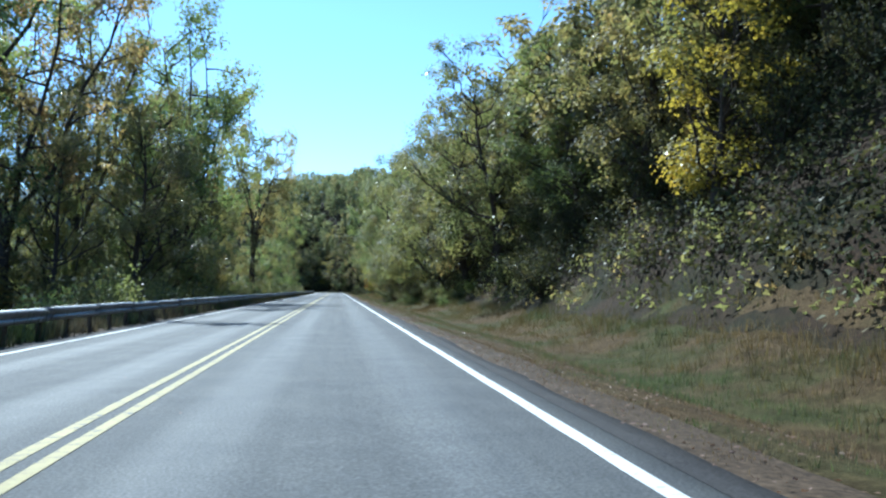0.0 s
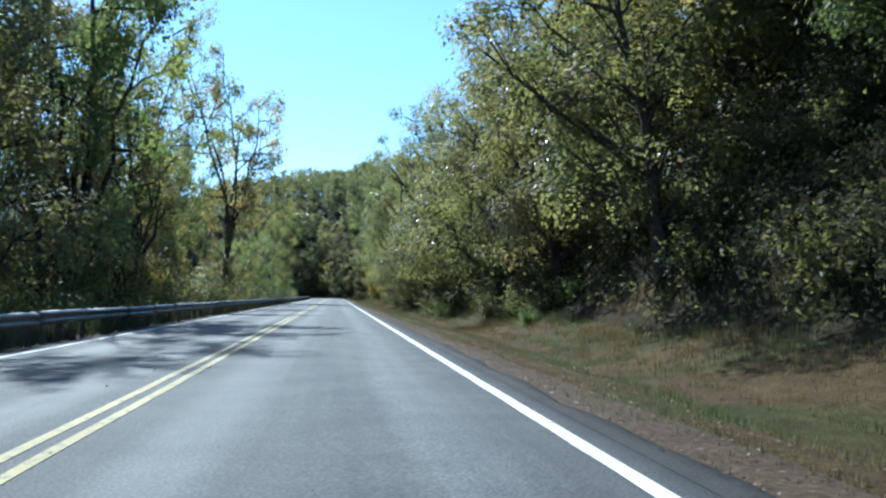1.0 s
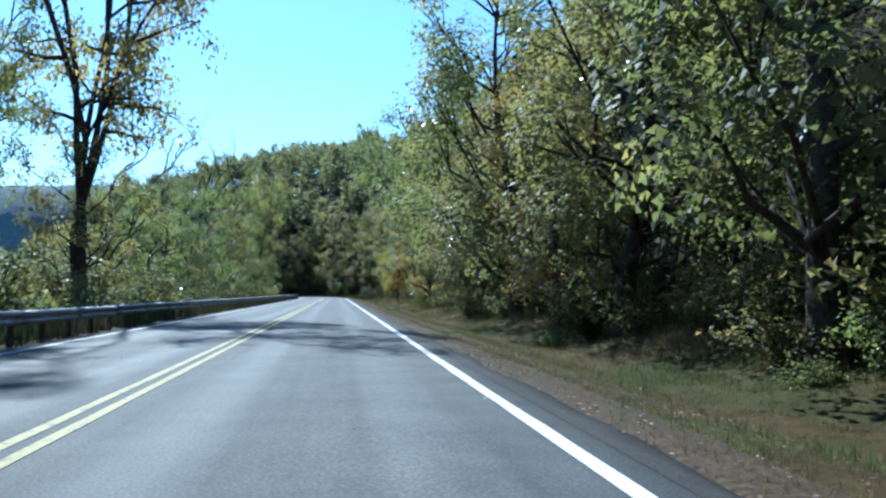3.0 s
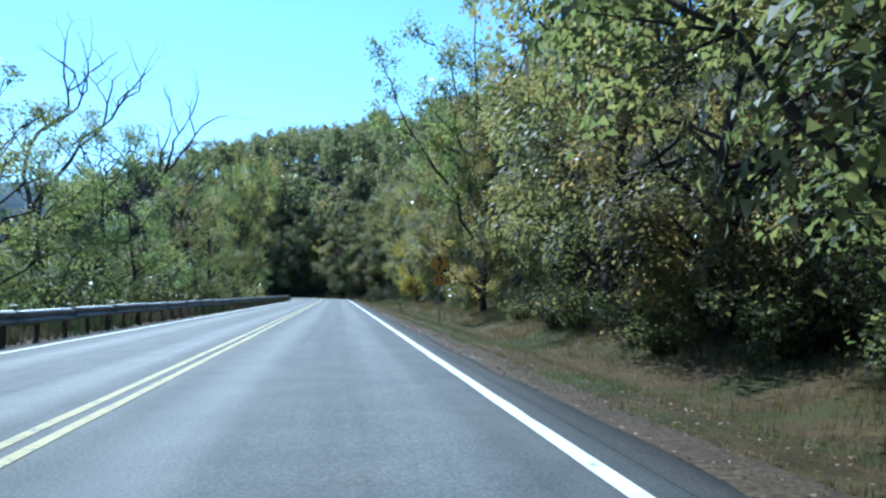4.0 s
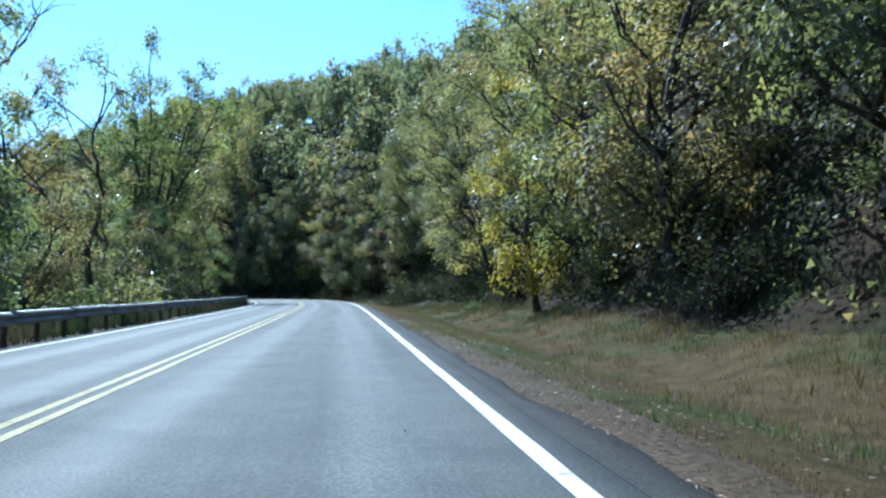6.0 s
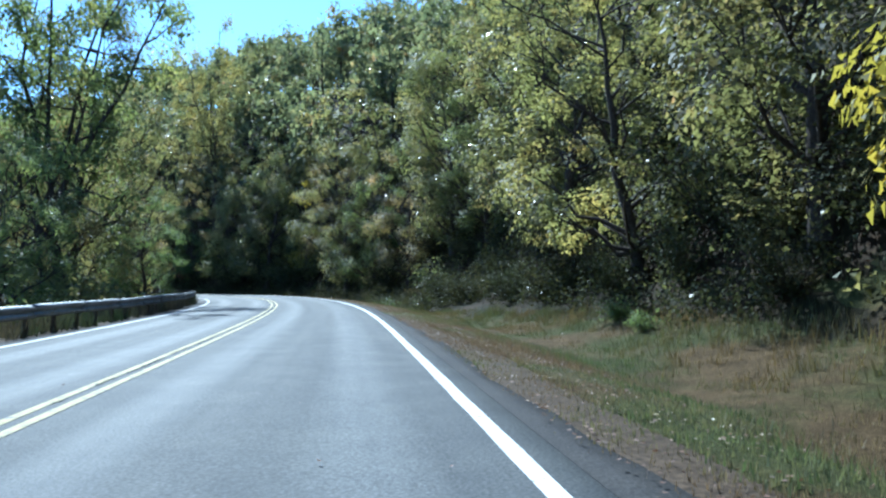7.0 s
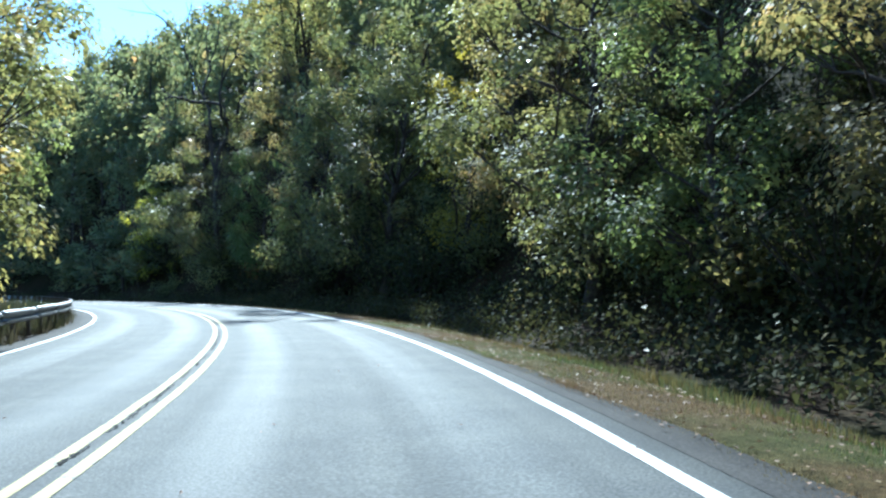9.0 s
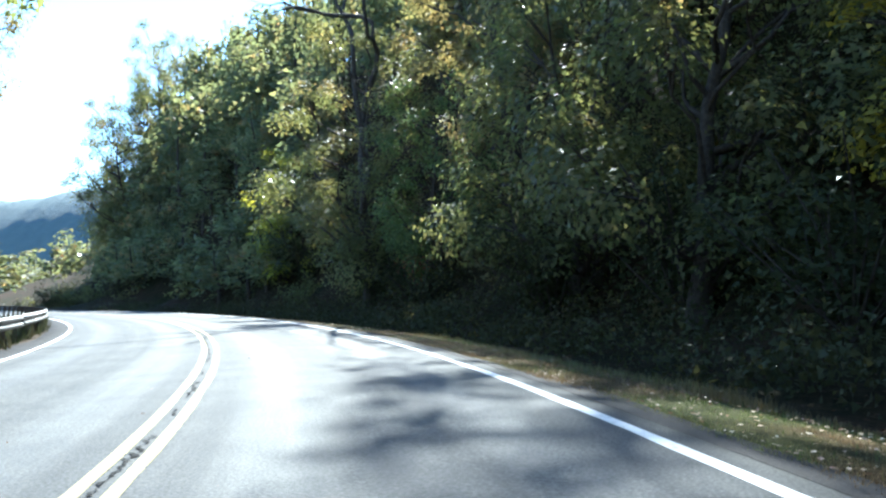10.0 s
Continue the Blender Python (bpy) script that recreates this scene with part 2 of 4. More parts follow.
SIGN_LEGEND = plain("faded_sign_legend", (0.44, 0.19, 0.016), 0.5)
SIGN_BLACK = plain("black_sign_legend", (0.02, 0.02, 0.02), 0.5)
OAK = leaf_material("oak_leaves", [(0.0, (0.05, 0.062, 0.026)), (0.45, (0.085, 0.098, 0.038)), (0.75, (0.13, 0.125, 0.046)), (1.0, (0.2, 0.15, 0.05))])
OLIVE = leaf_material("olive_leaves", [(0.0, (0.065, 0.072, 0.028)), (0.4, (0.11, 0.112, 0.042)), (0.7, (0.17, 0.148, 0.05)), (1.0, (0.25, 0.18, 0.05))])
# brush leaves coloured darker, to stand for the shade under the trees
SHADED_LEAVES = leaf_material("shade_darkened_leaves", [(0.0, (0.02, 0.026, 0.012)), (0.6, (0.038, 0.044, 0.019)), (1.0, (0.085, 0.075, 0.03))], 0.25, 0.8)
GREEN = leaf_material("green_leaves", [(0.0, (0.05, 0.078, 0.028)), (0.6, (0.095, 0.128, 0.043)), (1.0, (0.18, 0.18, 0.055))])
GOLD = leaf_material("golden_leaves", [(0.0, (0.11, 0.12, 0.022)), (0.5, (0.2, 0.2, 0.03)), (1.0, (0.3, 0.26, 0.035))], 0.5, 0.6, 1.0)
AMBER = leaf_material("amber_leaves", [(0.0, (0.09, 0.088, 0.03)), (0.5, (0.155, 0.135, 0.04)), (1.0, (0.24, 0.178, 0.045))])
RUST = leaf_material("rusty_leaves", [(0.0, (0.12, 0.06, 0.025)), (0.6, (0.24, 0.12, 0.04)), (1.0, (0.3, 0.18, 0.06))], 0.5)
HILL = leaf_material("hillside_leaves", [(0.0, (0.05, 0.072, 0.042)), (0.5, (0.085, 0.108, 0.056)), (0.8, (0.14, 0.138, 0.06)), (1.0, (0.26, 0.17, 0.06))])
GRASS = grass_material("verge_grass", (0.2, 0.145, 0.068), (0.1, 0.125, 0.04), 0.46)
SHORT_GRASS = grass_material("short_verge_grass", (0.19, 0.13, 0.068), (0.17, 0.19, 0.065), 0.56)
TALL_GRASS = grass_material("tall_yellow_weeds", (0.17, 0.12, 0.045), (0.09, 0.1, 0.03), 0.53)
PETAL = plain("white_petals", (0.75, 0.75, 0.72), 0.7, amount=0.1)
# weed colours halved, to stand for the shade below the rail
SHADE_DARK_WEEDS = grass_material("rail_weeds", (0.1, 0.08, 0.045), (0.04, 0.058, 0.02), 0.5)
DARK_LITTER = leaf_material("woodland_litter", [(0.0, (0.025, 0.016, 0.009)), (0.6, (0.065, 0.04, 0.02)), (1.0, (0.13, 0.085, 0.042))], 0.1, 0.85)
LITTER = leaf_material("fallen_leaves", [(0.0, (0.07, 0.04, 0.02)), (0.6, (0.17, 0.11, 0.06)), (0.85, (0.36, 0.3, 0.21)), (1.0, (0.6, 0.56, 0.46))], 0.15)


# ---------------------------------------------------------------- mesh helpers
def mesh_from(name, verts, faces, mats, smooth=False, face_mats=None):
    me = bpy.data.meshes.new(name)
    verts = np.asarray(verts, np.float32).reshape(-1, 3)
    faces = np.asarray(faces, np.int32)
    n, k = faces.shape
    me.vertices.add(len(verts))
    me.vertices.foreach_set("co", verts.ravel())
    me.loops.add(n * k)
    me.loops.foreach_set("vertex_index", faces.ravel())
    me.polygons.add(n)
    me.polygons.foreach_set("loop_start", np.arange(n, dtype=np.int32) * k)
    me.polygons.foreach_set("loop_total", np.full(n, k, np.int32))
    for m in mats:
        me.materials.append(m)
    if face_mats is not None:
        me.polygons.foreach_set("material_index", np.asarray(face_mats, np.int32))
    me.polygons.foreach_set("use_smooth", np.full(n, smooth))
    me.update(calc_edges=True)
    return me


def part(name, bm, mat, parent=None, label=""):
    """Links a bmesh, or a finished mesh, as one mesh object under a thing or a part."""
    if isinstance(bm, bmesh.types.BMesh):
        me = bpy.data.meshes.new(name)
        bm.to_mesh(me)
        bm.free()
        me.materials.append(mat)
    else:
        me = bm
    ob = new(name, me)
    if parent is not None:
        ob.parent = parent
    if label:
        ob["label"] = label
    return ob


def box_bm(size, at=(0, 0, 0), bevel=0.0):
    bm = bmesh.new()
    bmesh.ops.create_cube(bm, size=1.0, matrix=Matrix.Translation(at) @ Matrix.Diagonal((*size, 1)))
    if bevel:
        bmesh.ops.bevel(bm, geom=bm.edges[:], offset=bevel, segments=2, affect="EDGES")
    return bm


def strip(name, s_values, lat_rows, mats, uv=True):
    """A sheet along the road: lat_rows are pairs of (across, height), each a number or one value for every s."""
    s_values = np.asarray(s_values, float)
    n, k = len(s_values), len(lat_rows)
    verts, uvs = np.zeros((n, k, 3)), np.zeros((n, k, 2))
    for j, (lat, z) in enumerate(lat_rows):
        x, y = on_roads(s_values, np.zeros(n) + lat)
        verts[:, j, 0], verts[:, j, 1], verts[:, j, 2] = x, y, z
        uvs[:, j, 0], uvs[:, j, 1] = lat, s_values
    a = (np.arange(n - 1)[:, None] * k + np.arange(k - 1)[None]).ravel()
    faces = np.stack([a, a + 1, a + k + 1, a + k], 1)
    me = mesh_from(name, verts, faces, mats, smooth=True)
    if uv:
        layer = me.uv_layers.new(name="road")
        flat = uvs.reshape(-1, 2)[faces.ravel()]
        layer.data.foreach_set("uv", flat.astype(np.float32).ravel())
    return me


def tube(points, radii, sides=6):
    """A tapering tube as vertices and quads; numpy arrays."""
    points, radii = np.asarray(points, float), np.asarray(radii, float)
    tang = np.gradient(points, axis=0)
    tang /= np.linalg.norm(tang, axis=1, keepdims=True) + 1e-9
    ref = np.where(np.abs(tang[:, 2:3]) > 0.9, np.array([[1.0, 0, 0]]), np.array([[0, 0, 1.0]]))
    u = np.cross(tang, ref)
    u /= np.linalg.norm(u, axis=1, keepdims=True) + 1e-9
    v = np.cross(tang, u)
    ang = np.arange(sides) * 2 * np.pi / sides
    ring = points[:, None] + radii[:, None, None] * (u[:, None] * np.cos(ang)[None, :, None] + v[:, None] * np.sin(ang)[None, :, None])
    n = len(points)
    i, j = np.meshgrid(np.arange(n - 1), np.arange(sides), indexing="ij")
    a, b = i * sides + j, i * sides + (j + 1) % sides
    faces = np.stack([a, b, b + sides, a + sides], -1).reshape(-1, 4)
    return ring.reshape(-1, 3), faces


def joined(pieces):
    """Several (vertices, faces) as one."""
    verts, faces, base = [], [], 0
    for v, f in pieces:
        verts.append(v)
        faces.append(f + base)
        base += len(v)
    return np.concatenate(verts), np.concatenate(faces)


def leaves(rng, centres, spread, count, size, droop=0.0, fold=True):
    """Small folded leaves in a rounded clump round each centre, facing outwards: vertices and triangles."""
    centres = np.asarray(centres, float)
    n = len(centres) * count
    out = rng.normal(size=(n, 3))
    out /= np.linalg.norm(out, axis=1, keepdims=True)
    at = np.repeat(centres, count, 0) + out * np.asarray(spread) * 1.7 * rng.random((n, 1)) ** 0.5 * rng.uniform(0.7, 1.25, (len(centres), 1)).repeat(count, 0)
    face = out + np.array([0, 0, 0.5]) + rng.normal(size=(n, 3)) * 0.55
    face /= np.linalg.norm(face, axis=1, keepdims=True) + 1e-9
    along = np.cross(face, rng.normal(size=(n, 3))) + np.array([0, 0, -droop])
    along /= np.linalg.norm(along, axis=1, keepdims=True) + 1e-9
    side = np.cross(along, face)
    side /= np.linalg.norm(side, axis=1, keepdims=True) + 1e-9
    up = np.cross(side, along)
    length = size * rng.uniform(0.65, 1.35, (n, 1))
    width = length * rng.uniform(0.29, 0.43, (n, 1))
    if not fold:
        v = np.stack([at + side * width * 1.1, at + along * length + side * width * 0.2, at - side * width + along * length * rng.uniform(0.1, 0.5, (n, 1))], 1).reshape(-1, 3)
        return v, np.arange(n * 3).reshape(-1, 3)
    mid = at + along * length * 0.45
    v = np.stack([at, mid + side * width + up * width * 0.4, at + along * length, mid - side * width + up * width * 0.4], 1).reshape(-1, 3)
    b = np.arange(n)[:, None] * 4
    f = np.concatenate([b + np.array([[0, 1, 2]]), b + np.array([[0, 2, 3]])], 1).reshape(-1, 3)
    return v, f


# ---------------------------------------------------------------- trees
def broadleaf(name, seed, tall, wide, crown_from, masses, density, leaf, bark, foliage, label, lean=0.05, thick=0.017, mass=1.5):
    """A full-crowned tree: the trunk breaks up into rising limbs, each carrying a rounded mass of leaf lumps, with dark gaps between."""
    rng = np.random.default_rng(seed)
    n = 8
    h = np.linspace(0, 1, n)
    wander = np.cumsum(rng.normal(size=(n, 2)) * 0.022 * tall, 0) * 0.6
    wander -= wander[0]
    path = np.stack([wander[:, 0] + lean * tall * h ** 1.5, wander[:, 1], h * tall * 0.74], 1)
    r0 = tall * thick
    pieces = [tube(path, r0 * (1 - 0.85 * h) * np.where(h == 0, 1.35, 1.0) + 0.012, 7)]
    turn0, offset = rng.uniform(0, 6.28), rng.uniform(0, 6.28, 2)
    lumps, hearts, sizes = [], [], []
    for i in range(masses):
        q = (i + rng.uniform(0.1, 0.9)) / masses
        az = turn0 + i * 2.4 + rng.normal() * 0.3
        bulge = 1 + 0.13 * math.sin(2 * az + offset[0]) + 0.11 * math.sin(3 * az + offset[1] + q * 5)
        shape = math.sin(math.pi * (0.13 + 0.74 * q)) ** 0.6
        w = mass * rng.uniform(0.7, 1.25) * (1.1 - 0.35 * q)
        out = max(0.2, wide * shape * bulge * rng.uniform(0.55, 1.0) - w * 0.55)
        z = tall * (crown_from + (0.95 - crown_from) * q) + rng.normal() * 0.35
        z = max(z, 0.72 * out + 0.7 * w)
        foot = [np.interp(min(z, path[-1, 2]), path[:, 2], path[:, k]) for k in range(2)]
        c = np.array([foot[0] + math.cos(az) * out, foot[1] + math.sin(az) * out, z])
        zs = max(0.1 * tall, min(path[-1, 2] * 0.98, z - out * rng.uniform(0.5, 0.95) - 0.4))
        start = np.array([np.interp(zs, path[:, 2], path[:, k]) for k in range(3)])
        e = np.linspace(0, 1, 5)[:, None]
        limb = start + (c - start) * np.concatenate([e ** 0.85, e ** 0.85, e ** 1.15], 1)
        limb[1:-1] += rng.normal(size=(3, 3)) * 0.05 * np.linalg.norm(c - start)
        pieces.append(tube(limb, r0 * (1 - 0.8 * zs / tall) * rng.uniform(0.32, 0.5) * (1 - 0.85 * e[:, 0]) + 0.01, 4))
        # lumps over the mass's outer and upper side
        away = np.array([math.cos(az), math.sin(az), 0.55 + 0.8 * q])
        for k in range(6):
            d = rng.normal(size=3) + away * 0.75
            d /= np.linalg.norm(d)
            lump = c + d * np.array([1, 1, 0.75]) * w * rng.uniform(0.55, 0.95)
            lumps.append(lump)
            hearts.append(c - np.array([0, 0, 0.5 * w]))
            sizes.append(w * rng.uniform(0.3, 0.5))
            if k % 2 == 0:
                pieces.append(tube(np.array([limb[3], lump]), np.array([0.035, 0.008]) * tall / 14, 3))
    v, f = joined(pieces)
    root = tagged(new(name), label, "tree")
    part("trunk", mesh_from(name + "_trunk", v, f, [bark], smooth=True), None, root)
    made = [sprays(rng, c, b, w, max(8, int(density * (w / 0.6) ** 2)), leaf) for c, b, w in zip(lumps, hearts, sizes)]
    lv, lf = joined(made)
    lf = lf[lv[::3, 2] > 0.25]
    part("crown", mesh_from(name + "_crown", lv, lf, [foliage]), None, root)
    return root


def sprays(rng, centre, heart, radius, count, size):
    """Leaves of one lump, laid like shingles that look away from the heart of the mass, with a few loose ones beyond."""
    out = rng.normal(size=(count, 3))
    out /= np.linalg.norm(out, axis=1, keepdims=True)
    far = rng.random((count, 1)) ** 0.4 * np.where(rng.random((count, 1)) < 0.12, 1.5, 1.0)
    at = centre + out * far * radius * np.array([1.25, 1.25, 0.95])
    face = at - heart
    face /= np.linalg.norm(face, axis=1, keepdims=True) + 1e-9
    face = face + out * 0.5 + np.array([0, 0, 0.35]) + rng.normal(size=(count, 3)) * 0.3
    face /= np.linalg.norm(face, axis=1, keepdims=True) + 1e-9
    along = np.cross(face, rng.normal(size=(count, 3))) + np.array([0, 0, -0.6])
    along -= face * (along * face).sum(1, keepdims=True)
    along /= np.linalg.norm(along, axis=1, keepdims=True) + 1e-9
    side = np.cross(along, face)
    length = size * rng.uniform(0.7, 1.35, (count, 1))
    width = length * rng.uniform(0.32, 0.5, (count, 1))
    v = np.stack([at + side * width, at + along * length + side * width * 0.15, at - side * width + along * length * rng.uniform(0.05, 0.4, (count, 1))], 1)
    return v.reshape(-1, 3), np.arange(count * 3).reshape(-1, 3)


def shrub(name, seed, tall, wide, stems, density, leaf, foliage, label):
    """A many-stemmed bush with leaves down to the ground."""
    rng = np.random.default_rng(seed)
    pieces, tips = [], []
    for i in range(stems):
        az, out = rng.uniform(0, 6.28), wide * rng.uniform(0.2, 1.0)
        e = np.linspace(0, 1, 5)
        hh = tall * rng.uniform(0.55, 1.0) * (1.1 - 0.45 * out / wide)
        stem = np.stack([np.cos(az) * out * e, np.sin(az) * out * e, hh * e ** 0.8], 1)
        stem[1:] += rng.normal(size=(4, 3)) * 0.06
        pieces.append(tube(stem[::2], 0.022 * (1 - 0.8 * e[::2]) + 0.004, 3))
        tips += list(stem[1:])
    v, f = joined(pieces)
    root = new(name)
    tagged(root, label, "shrub")
    part("woody_base", mesh_from(name + "_base", v, f, [BARK], smooth=True), None, root)
    lv, lf = leaves(rng, np.array(tips), (0.28, 0.28, 0.25), density, leaf, 0.2, fold=False)
    lv[:, 2] = np.where(lv[:, 2] < 0.02, 0.02 + 0.2 * (0.02 - lv[:, 2]), lv[:, 2])
    part("foliage", mesh_from(name + "_foliage", lv, lf, [foliage]), None, root)
    return root


def forking(rng, tall, spread_deg):
    """A trunk that forks again and again into crooked limbs."""
    pieces = []

    def grow(start, way, length, radius, level):
        m = 6 if level < 3 else 4
        pts, d = [np.array(start)], np.array(way, float)
        for _ in range(m - 1):
            d = d + rng.normal(size=3) * (0.12 if level < 1 else 0.26) + np.array([0, 0, 0.03])
            d /= np.linalg.norm(d)
            pts.append(pts[-1] + d * length / (m - 1))
        pts = np.array(pts)
        end = radius * (0.74 if level < 4 else 0.35)
        pieces.append(tube(pts, np.linspace(radius, end, m), 7 if level < 2 else 4 if level < 4 else 3))
        if level >= 5:
            return
        forks = 2 if level != 2 else rng.integers(2, 4)
        for q in range(forks):
            turn = rng.uniform(0, 6.28) if q == 0 else turn + 2.6 + rng.normal() * 0.5
            tilt = math.radians(spread_deg) * rng.uniform(0.5, 1.35)
            ref = np.array([math.cos(turn), math.sin(turn), 0.0])
            grow(pts[-1], d * math.cos(tilt) + ref * math.sin(tilt), length * rng.uniform(0.55, 0.8), end * rng.uniform(0.75, 0.95), level + 1)
        if level >= 1:
            for w in rng.integers(1, m, 2):
                ref = rng.normal(size=3)
                grow(pts[w], d * 0.6 + ref / np.linalg.norm(ref) * 0.8, length * rng.uniform(0.25, 0.5), end * 0.45, max(level + 2, 4))

    grow((0, 0, -0.3), (0.03, 0.02, 1), tall * 0.42, tall * 0.0145, 0)
    return joined(pieces)


def bare_tree(name, seed, tall, spread_deg, label):
    """A dead tree, all bare limbs."""
    v, f = forking(np.random.default_rng(seed), tall, spread_deg)
    v = v * np.array([1, 1, tall / v[:, 2].max()])
    root = tagged(new(name), label, "tree")
    part("trunk", mesh_from(name + "_trunk", v, f, [DEAD_BARK], smooth=True), None, root)
    return root


def open_tree(name, seed, tall, wide, limbs, density, leaf, foliage, label):
    """A thinly leaved, spreading tree whose dark limbs show through its crown: a short trunk, rising limbs, branches, twigs."""
    rng = np.random.default_rng(seed)
    pieces, tips = [], []
    r0, split = tall * 0.017, tall * 0.2
    e = np.linspace(0, 1, 5)[:, None]
    trunk = np.concatenate([rng.normal(size=(5, 2)) * 0.08 * e, e * (split + 0.3) - 0.3], 1)
    pieces.append(tube(trunk, r0 * np.array([1.35, 1.1, 1.0, 0.95, 0.9]), 8))
    turn0 = rng.uniform(0, 6.28)
    for i in range(limbs):
        az = turn0 + i * 6.28 / limbs + rng.normal() * 0.25
        reach = wide * (rng.uniform(0.62, 0.9) if i else 0.15)
        top = tall * (rng.uniform(0.72, 0.95) if i else 0.97)
        w = np.linspace(0, 1, 8)
        limb = np.stack([np.cos(az) * reach * w ** 1.1, np.sin(az) * reach * w ** 1.1, split + (top - split) * w ** 0.95], 1)
        limb[1:] += np.cumsum(rng.normal(size=(7, 3)), 0) * 0.02 * tall * np.array([1, 1, 0.4])
        limb[:, :2] += trunk[-1, :2]
        pieces.append(tube(limb, r0 * 0.4 * (1 - 0.86 * w) + 0.012, 6))
        for u in np.linspace(0.22, 0.97, 8):
            p = np.array([np.interp(u, w, limb[:, k]) for k in range(3)])
            a2 = az + rng.normal() * 1.2
            way = np.array([math.cos(a2), math.sin(a2), rng.uniform(-0.1, 0.8)])
            long = wide * rng.uniform(0.3, 0.5) * (1.15 - 0.5 * u)
            b = np.linspace(0, 1, 4)[:, None]
            branch = p + way * long * b + rng.normal(size=(4, 3)) * 0.07 * long * b
            pieces.append(tube(branch, r0 * 0.2 * (1 - 0.8 * b[:, 0]) * (1.2 - 0.6 * u) + 0.008, 4))
            tips += [branch[2], branch[3]]
            for _ in range(4):
                q = branch[rng.integers(1, 4)]
                d = way + rng.normal(size=3) * 0.8
                twig = q + d / np.linalg.norm(d) * long * rng.uniform(0.3, 0.6)
                pieces.append(tube(np.array([q, twig]), np.array([0.016, 0.006]), 3))
                tips.append(twig)
    v, f = joined(pieces)
    root = tagged(new(name), label, "tree")
    part("trunk", mesh_from(name + "_trunk", v, f, [BARK], smooth=True), None, root)
    lv, lf = leaves(rng, np.array(tips), (0.36, 0.36, 0.3), density, leaf, 0.5, fold=False)
    part("crown", mesh_from(name + "_crown", lv, lf, [foliage]), None, root)
    return root


KINDS = {
    "oak": broadleaf("oak_tree", 11, 16.0, 5.6, 0.09, 33, 80, 0.165, BARK, OAK, "broad dark green oak tree at the edge of the roadside woods", mass=1.7),
    "oak2": broadleaf("oak_tree", 12, 17.0, 5.4, 0.1, 33, 80, 0.165, BARK, OAK, "tall full-crowned oak with dull green leaves in the roadside woods", mass=1.65),
    "olive": broadleaf("maple_tree", 13, 14.5, 5.2, 0.07, 31, 80, 0.16, BARK, OLIVE, "olive and yellowing maple tree at the edge of the woods", mass=1.6),
    "olive2": broadleaf("maple_tree", 14, 12.5, 4.4, 0.06, 28, 80, 0.16, BARK, OLIVE, "yellowing maple tree with leaves low to the ground", mass=1.45),
    "green": broadleaf("ash_tree", 15, 13.0, 4.6, 0.07, 28, 80, 0.16, BARK, GREEN, "leafy green ash tree beside the road", mass=1.45),
    "gold": broadleaf("hickory_tree", 16, 9.5, 3.1, 0.04, 25, 80, 0.15, BARK, GOLD, "golden autumn hickory tree at the edge of the woods", mass=1.1),
    "open": open_tree("cottonwood_tree", 17, 15.5, 4.9, 6, 38, 0.16, OLIVE, "thinly leaved cottonwood with dark limbs showing through its crown"),
    "open2": open_tree("cottonwood_tree", 18, 14.0, 4.9, 7, 46, 0.16, GREEN, "half-bare cottonwood leaning over the guardrail"),
    "amber": broadleaf("maple_tree", 28, 14.5, 4.8, 0.12, 30, 80, 0.16, BARK, AMBER, "amber and olive autumn maple at the edge of the woods", mass=1.5),
    "deep": broadleaf("forest_tree", 24, 16.0, 5.6, 0.2, 26, 18, 0.38, BARK, OAK, "dark green tree deep in the roadside woods", mass=1.8),
    "deep2": broadleaf("forest_tree", 25, 14.5, 5.0, 0.2, 24, 18, 0.37, BARK, OLIVE, "olive-leaved tree deep in the roadside woods", mass=1.7),
    "dead": bare_tree("dead_tree", 19, 20.0, 30, "bare dead tree with grey forking limbs above the woods"),
    "dead2": bare_tree("dead_tree", 26, 19.0, 33, "leafless dead tree with crooked upper limbs"),
    "bush": shrub("shrub", 21, 2.2, 1.5, 20, 14, 0.14, GREEN, "low green shrub at the foot of the woods"),
    "bush2": shrub("shrub", 22, 2.8, 1.7, 20, 13, 0.16, OAK, "dull olive undergrowth shrub under the trees"),
    "brush": shrub("brush_shrub", 27, 3.2, 1.9, 26, 19, 0.125, SHADED_LEAVES, "tall brush at the edge of the woods, green darkened for shade"),
    "rust": shrub("sumac_shrub", 23, 2.6, 1.2, 18, 18, 0.14, RUST, "rust-red sumac shrub under the trees"),
}
USED = set()


def plant(kind, x, y, scale=1.0, turn=0.0, stretch=1.0, sink=0.1):
    m = pose(x, y, ground_z(x, y) - sink, 0, 0, turn) @ Matrix.Diagonal((scale, scale, scale * stretch, 1))
    if kind in USED:
        return copy_thing(KINDS[kind], m)
    USED.add(kind)
    KINDS[kind].matrix_basis = m
    return KINDS[kind]


# ---------------------------------------------------------------- ground, road, lines
def spread(fine_from, fine_to, step, reach, growth=1.35):
    mid = list(np.arange(fine_from, fine_to + step / 2, step))
    out, d = [], step
    lo, hi = mid[0], mid[-1]
    left, right = [], []
    while lo > -reach or hi < reach:
        d *= growth
        lo, hi = lo - d, hi + d
        left.append(lo)
        right.append(hi)
    return np.array(left[::-1] + mid + right)


gx, gy = spread(-75, 26, 1.2, 3500), spread(-40, 335, 2.4, 3500)
mx, my = np.meshgrid(gx, gy)
mz = height(mx.ravel(), my.ravel())
along, across = road_frame(mx.ravel(), my.ravel())
mz = np.where(np.abs(across) < 5.0, np.minimum(mz, -0.12), mz)
